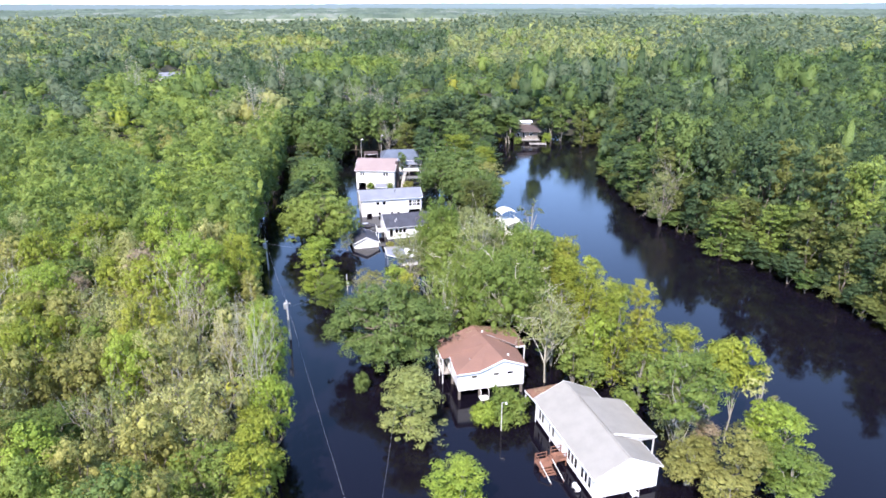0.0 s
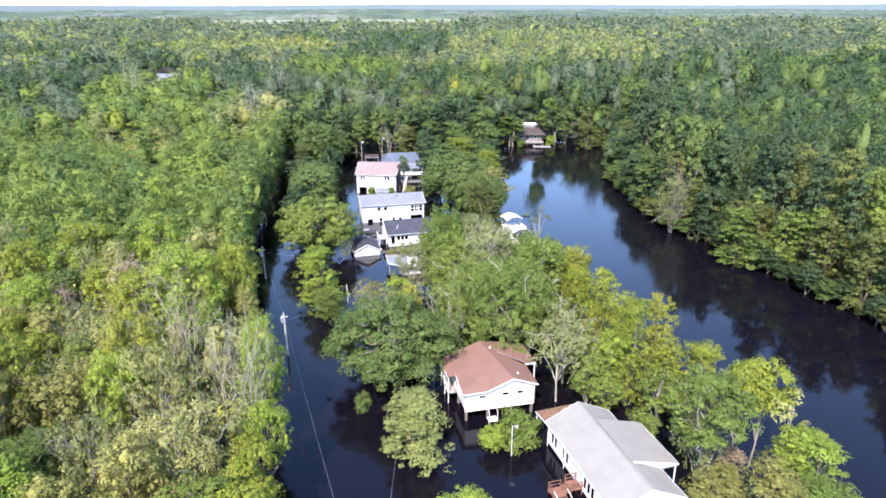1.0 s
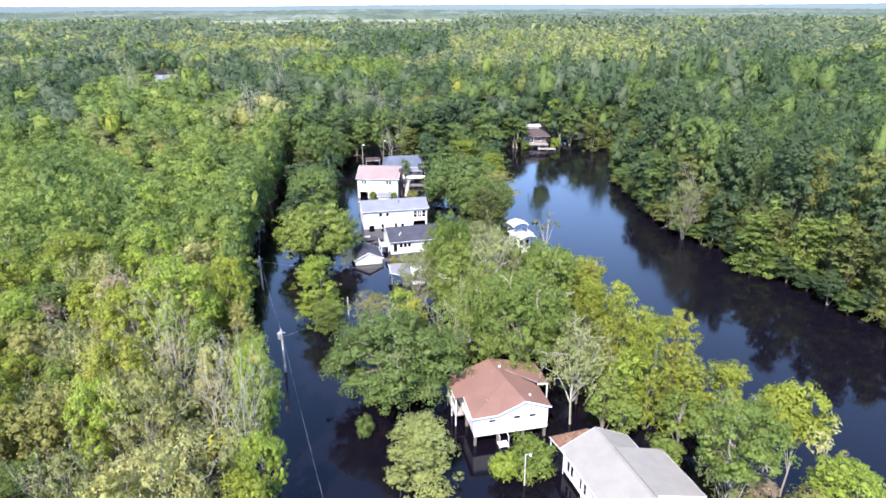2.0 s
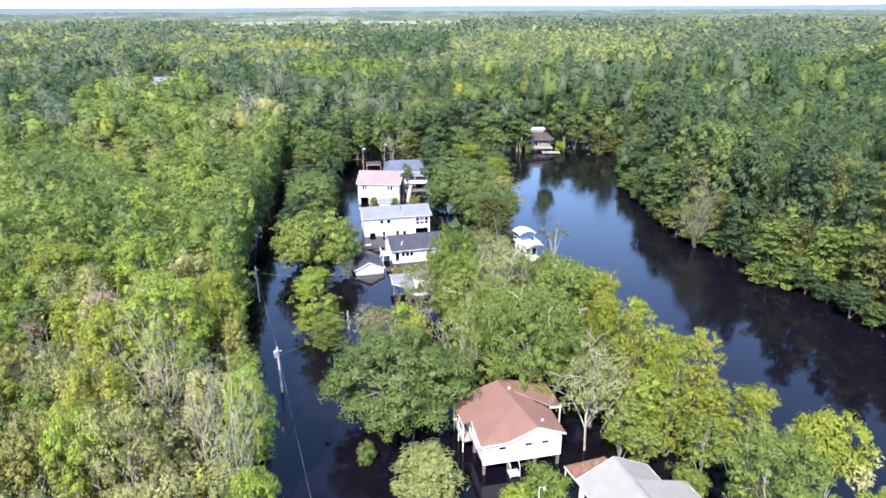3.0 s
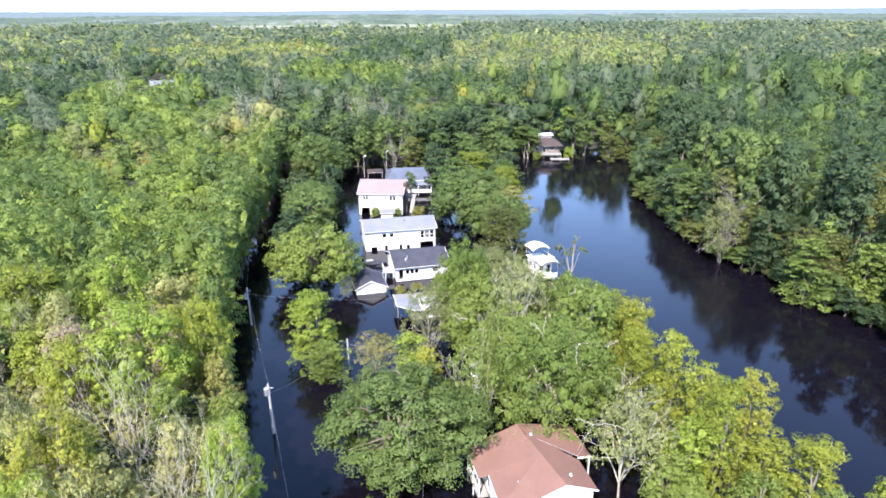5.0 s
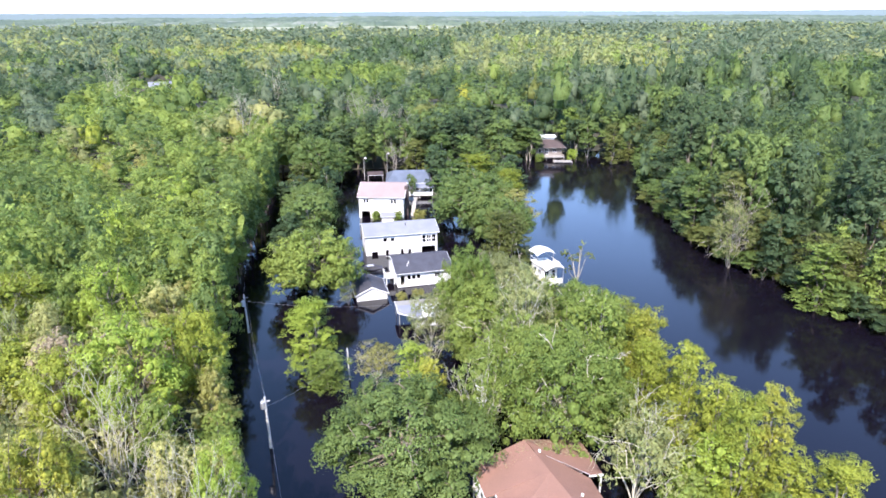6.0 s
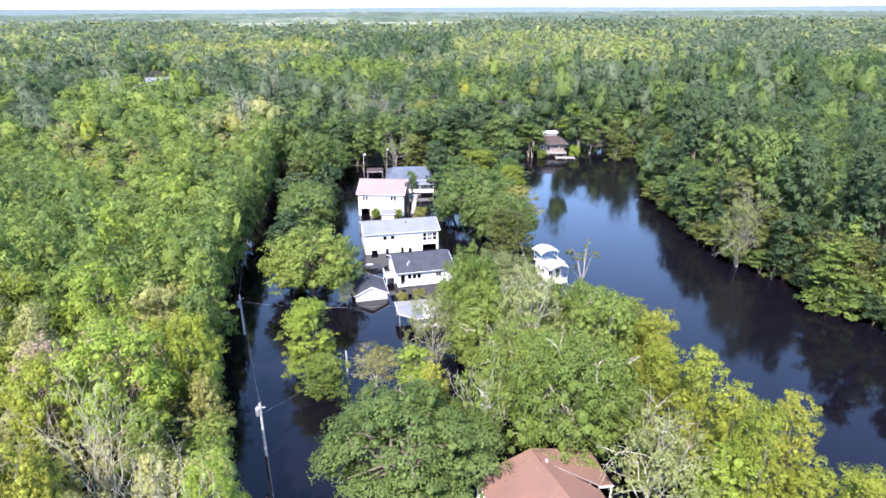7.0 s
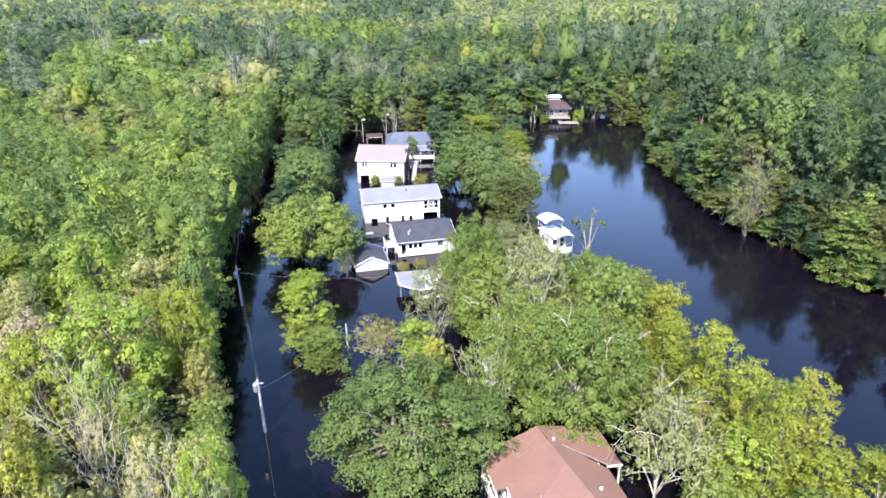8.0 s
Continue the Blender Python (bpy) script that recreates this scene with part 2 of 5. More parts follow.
def slab(points, thick=0.12, bm=None):
    """A sheet with thickness, its top face through the points."""
    bm = bm or bmesh.new()
    top = [bm.verts.new(p) for p in points]
    low = [bm.verts.new((p[0], p[1], p[2] - thick)) for p in points]
    k = len(points)
    bm.faces.new(top)
    bm.faces.new(low[::-1])
    for i in range(k):
        bm.faces.new((top[i], low[i], low[(i + 1) % k], top[(i + 1) % k]))
    bmesh.ops.recalc_face_normals(bm, faces=bm.faces)
    return bm


def wall_sheet(p, q, z0, z1, thick, holes):
    """An upright wall from p to q whose outside lies to the right of the way; holes: (u0, u1, z0, z1) along it."""
    p, q = Vector((*p, 0)), Vector((*q, 0))
    way = (q - p).normalized()
    inward = Vector((-way.y, way.x, 0)) * thick
    us = sorted({0.0, (q - p).length, *(h[0] for h in holes), *(h[1] for h in holes)})
    zs = sorted({z0, z1, *(h[2] for h in holes), *(h[3] for h in holes)})
    solid = {}
    for i in range(len(us) - 1):
        for j in range(len(zs) - 1):
            u, z = (us[i] + us[i + 1]) / 2, (zs[j] + zs[j + 1]) / 2
            solid[i, j] = not any(h[0] < u < h[1] and h[2] < z < h[3] for h in holes)
    bm = bmesh.new()

    def at(u, z, back):
        return bm.verts.new(p + way * u + Vector((0, 0, z)) + (inward if back else Vector()))
    for (i, j), s in solid.items():
        if not s:
            continue
        a, b, c, d = us[i], us[i + 1], zs[j], zs[j + 1]
        bm.faces.new((at(a, c, 0), at(b, c, 0), at(b, d, 0), at(a, d, 0)))
        bm.faces.new((at(a, c, 1), at(a, d, 1), at(b, d, 1), at(b, c, 1)))
        for di, dj, e in ((-1, 0, ((a, c), (a, d))), (1, 0, ((b, d), (b, c))), (0, -1, ((b, c), (a, c))), (0, 1, ((a, d), (b, d)))):
            if not solid.get((i + di, j + dj), False):
                (u, z), (v, w) = e
                bm.faces.new((at(u, z, 0), at(v, w, 0), at(v, w, 1), at(u, z, 1)))
    bmesh.ops.remove_doubles(bm, verts=bm.verts, dist=1e-4)
    bmesh.ops.recalc_face_normals(bm, faces=bm.faces)
    return bm


def window_in(p, q, hole, parent, panes=2, label=""):
    """A window in a hole of the wall from p to q: frame bars, and the panes under it."""
    p, q = Vector((*p, 0)), Vector((*q, 0))
    way = (q - p).normalized()
    out = Vector((way.y, -way.x, 0))
    u0, u1, z0, z1 = hole

    def pt(u, z, o):
        return p + way * u + Vector((0, 0, z)) + out * o
    w, zm = 0.025, (z0 + z1) / 2
    cuts = [u0 + (u1 - u0) * k / panes for k in range(panes + 1)]
    holes = [(a + w, b - w, lo + w, hi - w) for a, b in zip(cuts, cuts[1:]) for lo, hi in (((z0, zm), (zm, z1)) if z1 - z0 > 1.6 else ((z0, z1),))]
    s, e = pt(u0 - 0.06, 0, 0.02), pt(u1 + 0.06, 0, 0.02)
    bm = wall_sheet((s.x, s.y), (e.x, e.y), z0 - 0.05, z1 + 0.05, 0.06, [(h[0] - u0 + 0.06, h[1] - u0 + 0.06, h[2], h[3]) for h in holes])
    frame_ob = part("window", bm, TRIM, parent, label)
    for k in range(panes):
        a, b = u0 + (u1 - u0) * k / panes, u0 + (u1 - u0) * (k + 1) / panes
        bm = bmesh.new()
        f = [bm.verts.new(pt(u, z, o)) for o in (-0.045, -0.055) for u, z in ((a, z0), (b, z0), (b, z1), (a, z1))]
        for idx in ((0, 1, 2, 3), (7, 6, 5, 4), (0, 4, 5, 1), (1, 5, 6, 2), (2, 6, 7, 3), (3, 7, 4, 0)):
            bm.faces.new([f[i] for i in idx])
        part("pane", bm, GLASS, frame_ob)
    return frame_ob


def box_walls(root, hx, hy, z0, z1, mat, openings=None, cx=0.0, cy=0.0):
    """Four walls round a rectangle, with glazed openings: {side: [(u0, u1, z0, z1, panes)]}."""
    openings = openings or {}
    c = {"front": ((cx - hx, cy - hy), (cx + hx, cy - hy)), "right": ((cx + hx, cy - hy + 0.16), (cx + hx, cy + hy - 0.16)),
         "back": ((cx + hx, cy + hy), (cx - hx, cy + hy)), "left": ((cx - hx, cy + hy - 0.16), (cx - hx, cy - hy + 0.16))}
    for side, (p, q) in c.items():
        holes = openings.get(side, [])
        part("wall", wall_sheet(p, q, z0, z1, 0.15, [h[:4] for h in holes]), mat, root)
        for h in holes:
            if h[4]:
                window_in(p, q, h[:4], root, h[4])
    part("floor", box(cx - hx + 0.16, cx + hx - 0.16, cy - hy + 0.16, cy + hy - 0.16, z0 + 0.02, z0 + 0.18), GREY_WOOD, root)


def gable_roof(root, hx, hy, eave, ridge, mat, along="y", over=0.35, wall_mat=None, wall_hx=None, wall_hy=None, cx=0.0, cy=0.0, shift=0.0, ridge_mat=None):
    """Two roof slopes, a ridge cap, fascias and closed gables. along: the ridge's axis."""
    def s(a, b, z):
        return (cx + a, cy + b, z) if along == "y" else (cx + b, cy + a, z)
    if along == "x":
        hx, hy = hy, hx
        wall_hx, wall_hy = wall_hy, wall_hx
    for sg in (-1, 1):
        part("roof_slope", slab([s(sg * hx, -hy, eave), s(shift, -hy, ridge), s(shift, hy, ridge), s(sg * hx, hy, eave)], 0.14), mat, root)
        part("fascia", bar(s(sg * (hx + 0.03), -hy, eave - 0.10), s(sg * (hx + 0.03), hy, eave - 0.10), 0.05, 0.2) if along == "y" else
             bar(s(sg * (hx + 0.03), -hy, eave - 0.10), s(sg * (hx + 0.03), hy, eave - 0.10), 0.2, 0.05), TRIM, root)
        for e in (-1, 1):
            part("rake_board", bar(s(sg * hx, e * (hy + 0.02), eave - 0.08), s(shift, e * (hy + 0.02), ridge - 0.08), 0.05, 0.16), TRIM, root)
    part("ridge_cap", bar(s(shift, -hy, ridge + 0.0), s(shift, hy, ridge + 0.0), 0.22, 0.06), ridge_mat or mat, root)
    if wall_mat:
        wx, wy = wall_hx or hx - over, wall_hy or hy - over
        top = eave + (ridge - eave) * (1 - 0.0)
        for e in (-1, 1):
            bm = bmesh.new()
            ys = (e * wy, e * (wy - 0.14))
            low = eave - 0.16
            vs = [[bm.verts.new(s(a, yy, z)) for a, z in ((-wx, low), (wx, low), (wx, eave - 0.16 + (ridge - eave) * (hx - wx) / (hx - shift)), (shift, top - 0.16), (-wx, eave - 0.16 + (ridge - eave) * (hx - wx) / (hx + shift)))] for yy in ys]
            bm.faces.new(vs[0])
            bm.faces.new(vs[1][::-1])
            for i in range(5):
                bm.faces.new((vs[0][i], vs[1][i], vs[1][(i + 1) % 5], vs[0][(i + 1) % 5]))
            bmesh.ops.recalc_face_normals(bm, faces=bm.faces)
            part("gable", bm, wall_mat, root)


def piers(root, xs, ys, top, mat=GREY_WOOD, w=0.28):
    for x in xs:
        for y in ys:
            part("pier", box(x - w / 2, x + w / 2, y - w / 2, y + w / 2, -0.8, top), mat, root)

# ---- ground and water ----


def grid_sheet(name, xs, ys, height, mats):
    """A sheet over the lines xs and ys with the given height function."""
    X, Y = np.meshgrid(xs, ys)
    v = np.stack([X.ravel(), Y.ravel(), height(X, Y).ravel()], 1)
    w = len(xs)
    i, j = np.meshgrid(np.arange(len(ys) - 1), np.arange(w - 1), indexing="ij")
    a = (i * w + j).ravel()
    return mesh_from(name, v, np.stack([a, a + 1, a + w + 1, a + w], 1), mats, smooth=True)


def ground_height(X, Y):
    d = np.hypot(X - 20, Y - 120)
    s = np.clip((d - 330) / 120, 0, 1)
    return -0.9 + 1.4 * s * s * (3 - 2 * s) + 0.15 * np.sin(X * 0.11) * np.cos(Y * 0.09)


axis = np.concatenate([-np.geomspace(4800, 420, 14), np.linspace(-400, 400, 41), np.geomspace(420, 4800, 14)])
ground = new("ground", grid_sheet("ground", axis, axis + 100, ground_height, [EARTH]))
tagged(ground, "dark muddy forest floor under woods and floodwater", "ground", kind="structure")
lines = np.linspace(-420, 420, 29)
water = new("water", grid_sheet("water", lines + 20, lines + 120, lambda X, Y: 0 * X, [WATER]))
tagged(water, "still tea-dark floodwater covering road, yards and river", "water", kind="structure")

# ---- houses ----


def long_white_house():
    """Raised white house with a pale grey shingle roof, a side porch roof and a wooden stair."""
    h = thing("house", 27.35, 59.4, 0, 7.6, "raised white-sided house with pale grey shingle roof in floodwater", "house")
    left = [(u, u + 0.68, 0.98, 2.5, 1) for u in (0.7, 1.55, 3.7, 4.55, 8.9, 9.75, 10.6, 12.2, 13.05, 13.9)] + [(7.5, 8.4, 0.95, 2.9, 0)]
    box_walls(h, 3.9, 7.8, 0.7, 3.2, SIDING, {"left": left, "right": [(3, 4.2, 1.8, 2.9, 2), (11, 12.2, 1.8, 2.9, 2)]})
    part("door", box(-3.86, -3.80, -0.75, 0.13, 0.95, 2.9, 0.01), TRIM, h, "white panelled entrance door")
    gable_roof(h, 4.25, 8.1, 3.25, 5.25, GREY_SHINGLE, wall_mat=SIDING, wall_hx=3.9, wall_hy=7.8)
    part("skirt_board", box(-3.93, -3.9, -7.8, 7.8, 0.45, 0.70), TRIM, h)
    part("skirt_board", box(-3.9, 3.9, -7.83, -7.8, 0.45, 0.70), TRIM, h)
    piers(h, (-3.5, 0, 3.5), (-7.3, -3.6, 0, 3.6, 7.3), 0.7, GREY_WOOD, 0.4)
    # porch roof on the river side
    part("porch_roof", slab([(0.25, -3.6, 5.29), (6.3, -3.6, 3.62), (6.3, 4.3, 3.62), (0.25, 4.3, 5.29)], 0.12), GREY_SHINGLE, h)
    part("fascia", bar((0.6, -3.64, 5.06), (6.3, -3.64, 3.50), 0.05, 0.2), TRIM, h)
    part("fascia", bar((6.33, -3.6, 3.5), (6.33, 4.3, 3.5), 0.05, 0.2), TRIM, h)
    for sy in (-3.55, 4.2):
        part("gable", slab([(0.5, sy, 5.05), (4.2, sy, 3.3), (6.2, sy, 3.3), (6.2, sy, 3.45)], 0.02), SIDING, h)
    for y in (-3.4, 0.4, 4.1):
        part("post", bar((6.1, y, -0.8), (6.1, y, 3.5), 0.12), TRIM, h)
    part("porch_deck", box(3.95, 6.2, -3.5, 4.2, 0.62, 0.76), GREY_WOOD, h)
    # lean-to roof at the far end
    part("lean_to_roof", slab([(-4.2, 8.16, 3.12), (0.9, 8.16, 3.12), (0.9, 11.2, 2.75), (-4.2, 11.0, 2.75)], 0.1), RUST_ROOF, h, "rust-orange lean-to roof strewn with leaf litter")
    part("fascia", bar((-4.23, 8.1, 3.0), (-4.23, 11.0, 2.66), 0.05, 0.16), TRIM, h)
    leaf_litter(h, ((-3.2, 8.2, 3.13), (0.85, 8.2, 3.13), (0.85, 11.1, 2.77), (-3.0, 10.9, 2.78)), 320, 7, LEAF["brown"])
    for x in (-4.05, 0.7):
        part("post", bar((x, 10.9, -0.8), (x, 10.9, 2.65), 0.12), TRIM, h)
    for y in (3.2, 7.6):
        part("drain_pipe", rod((-4.02, y, -0.6), (-4.02, y, 3.05), 0.05), TRIM, h)
    # landing, steps and stair
    st = part("landing", box(-5.4, -3.98, -1.4, 0.2, 0.78, 0.88), DECK_WOOD, h, "reddish wooden landing")
    for y in (-1.35, 0.15):
        for x in (-5.35, -4.05):
            part("post", bar((x, y, -0.8), (x, y, 1.8), 0.09), DECK_WOOD, st)
        for z in (1.3, 1.78):
            part("rail", bar((-5.35, y, z), (-4.05, y, z), 0.1, 0.05), DECK_WOOD, st)
    low = part("lower_landing", box(-7.5, -5.95, -1.6, 0.0, 0.42, 0.52), DECK_WOOD, h, "reddish lower landing")
    for k in range(2):
        part("tread", box(-5.95 + 0.28 * k, -5.67 + 0.28 * k, -1.3, 0.1, 0.54 + 0.12 * k, 0.60 + 0.12 * k), DECK_WOOD, low)
    for x, y in ((-7.45, -0.05), (-6.0, -0.05), (-7.45, -1.55)):
        part("post", bar((x, y, -0.8), (x, y, 1.45), 0.09), DECK_WOOD, low)
    for z in (0.95, 1.4):
        part("rail", bar((-7.45, -0.05, z), (-6.0, -0.05, z), 0.1, 0.05), DECK_WOOD, low)
        part("rail", bar((-7.45, -1.55, z), (-7.45, -0.05, z), 0.05, 0.1), DECK_WOOD, low)
    flight = part("stair_flight", bar((-7.45, -1.6, 0.38), (-7.1, -4.0, -0.75), 0.05, 0.25), DECK_WOOD, h, "reddish wooden stair going down into the water")
    part("stringer", bar((-6.0, -1.6, 0.38), (-5.65, -4.0, -0.75), 0.05, 0.25), DECK_WOOD, flight)
    for k in range(7):
        y, z = -1.64 - 0.3 * k, 0.34 - 0.15 * k
        part("tread", box(-7.4 + 0.04 * k, -6.04 + 0.04 * k, y - 0.28, y, z - 0.05, z), DECK_WOOD, flight)
    for x in (-7.52, -5.94):
        part("handrail", bar((x, -1.5, 1.4), (x + 0.36, -4.0, 0.2), 0.07, 0.13), POLE_WOOD, flight, "sun-bleached handrail")
        part("post", bar((x + 0.35, -3.9, -0.8), (x + 0.35, -3.9, 0.35), 0.09), DECK_WOOD, flight)
    # white steps at the gable
    ws = part("front_step", box(0.5, 1.3, -8.5, -7.86, 0.25, 0.38), TRIM, h, "white front steps")
    for x in (0.53, 1.27):
        part("rail", bar((x, -8.45, -0.5), (x, -8.45, 0.95), 0.05), TRIM, ws)
        part("rail", bar((x, -8.45, 0.92), (x, -7.86, 0.92), 0.05), TRIM, ws)


def red_roof_house():
    """White house on posts under a red-brown shingle roof with a front gable off centre."""
    h = thing("house", 18.0, 78.0, 0, 4.0, "white house raised on posts with red-brown shingle roof", "house")
    front = [(1.9, 2.75, 3.2, 3.62, 1), (5.0, 5.85, 3.25, 3.68, 1), (7.0, 7.85, 3.25, 3.68, 1)]
    box_walls(h, 4.7, 4.4, 1.7, 4.25, SIDING, {"front": front, "left": [(3.0, 3.9, 1.85, 3.5, 0), (5.2, 6.2, 2.2, 3.5, 2)]}, cx=-0.45, cy=-0.5)
    ridge_a, ridge_b = (1.2, -5.3, 5.85), (-0.5, 5.2, 5.95)
    knee = (-2.2, -5.25, 4.44)
    part("roof_slope", slab([(-5.5, -5.2, 4.30), knee, (0.35, -0.2, 5.9), (-5.3, -0.4, 4.35)], 0.14), RED_SHINGLE, h)
    part("roof_slope", slab([knee, ridge_a, (0.35, -0.2, 5.9)], 0.14), RED_SHINGLE, h)
    part("roof_slope", slab([(-5.3, -0.4, 4.35), (0.35, -0.2, 5.9), ridge_b, (-6.0, 4.7, 4.3), (-6.4, 4.5, 4.2), (-6.4, -0.4, 4.2)], 0.14), RED_SHINGLE, h)
    part("roof_slope", slab([ridge_a, (4.6, -5.2, 4.55), (4.6, -0.55, 4.55), (0.4, -0.55, 5.88)], 0.14), RED_SHINGLE, h)
    part("roof_slope", slab([(0.36, -0.54, 5.885), (4.6, -0.55, 4.56), (0.1, 3.5, 5.9), (-0.1, 3.3, 5.92)], 0.12), RED_SHINGLE, h)
    part("rear_roof", slab([(0.1, 3.4, 5.74), (4.5, -0.36, 5.0), (6.0, -0.3, 4.75), (6.0, 5.4, 4.75), (-0.5, 5.4, 5.84)], 0.14), RED_SHINGLE, h, "brown rear roof strewn with leaf litter")
    part("fascia", bar((-5.53, -5.2, 4.25), (-5.33, -0.4, 4.25), 0.05, 0.2), TRIM, h)
    part("fascia", bar((-6.43, -0.4, 4.08), (-6.43, 4.5, 4.08), 0.05, 0.2), TRIM, h)
    part("fascia", bar((4.5, -0.36, 4.72), (6.05, -0.36, 4.62), 0.06, 0.2), TRIM, h)
    part("fascia", bar((0.3, 3.2, 5.74), (4.5, -0.40, 4.97), 0.03, 0.05), STEEL, h, "pale metal drip edge")
    part("fascia", bar((-5.5, -5.25, 4.20), (-2.2, -5.30, 4.34), 0.2, 0.05), TRIM, h)
    part("rake_board", bar((-2.2, -5.30, 4.34), (1.2, -5.33, 5.77), 0.05, 0.2), TRIM, h)
    part("rake_board", bar((1.2, -5.33, 5.77), (4.6, -5.25, 4.47), 0.05, 0.2), TRIM, h)
    bm = bmesh.new()
    for y in (-4.9, -4.76):
        vs = [bm.verts.new(p) for p in ((-5.15, y, 4.18), (4.25, y, 4.18), (4.25, y, 4.5), (1.2, y, 5.68), (-2.2, y, 4.36), (-5.15, y, 4.22))]
        bm.faces.new(vs)
    part("gable", bm, SIDING, h)
    part("vent_pipe", rod((2.3, -3.6, 5.0), (2.3, -3.6, 5.62), 0.13), TRIM, h, "short white roof vent")
    part("vent_pipe", rod((0.45, 3.1, 5.5), (0.45, 3.1, 6.02), 0.13), TRIM, h)
    part("vent_pipe", rod((-3.0, -2.9, 4.8), (-3.0, -2.9, 5.2), 0.05), STEEL, h)
    part("skirt_board", box(-5.15, 4.25, -4.94, -4.9, 1.46, 1.74), TRIM, h)
    # piers in the darkened tan, their shade under the floor painted in
    piers(h, (-4.9, -2.0, 1.2, 4.0), (-4.6, -0.5, 3.6), 1.7, SHADED_TAN, 0.3)
    part("porch_wall", box(4.3, 5.9, 3.9, 4.05, 1.2, 4.6), SIDING, h)
    for y in (-0.2, 2.0, 4.3):
        part("post", bar((-6.25, y, -0.8), (-6.25, y, 4.1), 0.12), TRIM, h)
    part("porch_deck", box(-6.4, -5.2, -0.4, 4.4, 1.55, 1.67), GREY_WOOD, h)
    for z in (2.1, 2.6):
        part("rail", bar((-6.28, -0.3, z), (-6.28, 4.3, z), 0.06), TRIM, h)
    for x in (5.9,):
        part("post", bar((x, -0.2, -0.8), (x, -0.2, 4.55), 0.14), TRIM, h)
        part("post", bar((x, 5.2, -0.8), (x, 5.2, 4.55), 0.14), TRIM, h)
    leaf_litter(h, ((1.6, 3.2, 5.52), (5.9, 1.6, 4.79), (5.9, 5.3, 4.79), (-0.2, 5.3, 5.82)), 900, 5, LEAF["brown"])
    leaf_litter(h, ((-4.0, 2.0, 4.9), (0.0, 2.0, 5.9), (-0.5, 5.1, 5.94), (-5.0, 4.6, 4.6)), 160, 6, LEAF["brown"])
    step = part("front_step", box(-2.2, -1.0, -6.0, -4.95, 0.2, 0.35), TRIM, h, "white front steps")
    for x in (-2.15, -1.05):
        part("rail", bar((x, -5.95, -0.6), (x, -5.95, 1.7), 0.07), TRIM, step)
        part("rail", bar((x, -5.95, 1.65), (x, -4.95, 1.65), 0.06), TRIM, step)


def leaf_litter(parent, corners, count, seed, mat):
    """Fallen leaves and twigs over a four-cornered stretch of roof."""
    r = np.random.default_rng(seed)
    a, b_, c_, d_ = (np.array(p, float) for p in corners)
    u, v = r.random(count)[:, None], (r.random(count) ** 0.7)[:, None]
    p = (a * (1 - u) + b_ * u) * (1 - v) + (d_ * (1 - u) + c_ * u) * v + np.array([0, 0, 0.02])
    w = r.normal(size=(count, 3, 3)) * np.array([0.10, 0.10, 0.015])
    w[:, :, 2] = np.abs(w[:, :, 2])
    ob = new("leaf_litter", mesh_from("leaf_litter", (p[:, None] + w).reshape(-1, 3), np.arange(3 * count).reshape(-1, 3), [mat]))
    ob.parent = parent
    tagged(ob, "brown fallen leaves scattered on the roof", kind="stuff")


def charcoal_house():
    h = thing("house", 12.9, 144.8, 0, 6.0, "small white house with charcoal shingle roof and side balcony", "house")
    box_walls(h, 5.2, 4.6, 0.25, 3.0, SIDING, {"front": [(0.6, 1.4, 0.5, 2.4, 0), (1.9, 2.6, 1.5, 2.4, 1), (2.8, 3.5, 1.5, 2.4, 1), (3.7, 4.4, 1.5, 2.4, 1), (7.2, 8.2, 1.5, 2.4, 2)]})
    gable_roof(h, 5.6, 5.1, 3.05, 4.75, DARK_SHINGLE, along="x", wall_mat=SIDING, wall_hx=5.2, wall_hy=4.6)
    bal = part("balcony", box(-7.0, -5.25, -2.6, 0.6, 1.2, 1.35), GREY_WOOD, h, "white-railed side balcony")
    part("panel", box(-7.05, -6.98, -2.6, 0.6, 1.35, 2.2), TRIM, bal)
    part("panel", box(-7.0, -5.25, -2.66, -2.6, 1.35, 2.2), TRIM, bal)
    for x in (-6.9, -5.4):
        part("post", bar((x, -2.5, -0.8), (x, -2.5, 1.3), 0.14), TRIM, bal)
        part("post", bar((x, 0.5, -0.8), (x, 0.5, 1.3), 0.14), TRIM, bal)
    part("roof_vent", rod((-3.0, -3.2, 3.5), (-3.0, -3.2, 4.3), 0.07), TRIM, h)
    part("roof_vent", rod((-2.6, -2.6, 3.7), (-2.6, -2.6, 4.4), 0.05), TRIM, h)
    part("skirt_board", box(-5.2, 5.2, -4.64, -4.6, 0.1, 0.35), TRIM, h)


def garage():
    h = thing("garage", 2.9, 138.2, 0, 6.0, "white gabled garage with dark shingle roof, half flooded", "garage")
    box_walls(h, 2.75, 3.2, -0.8, 1.15, SIDING, {"left": [(2.4, 3.3, 0.1, 0.85, 1)]})
    gable_roof(h, 3.05, 3.5, 1.2, 2.65, DARK_SHINGLE, wall_mat=SIDING, wall_hx=2.75, wall_hy=3.2)


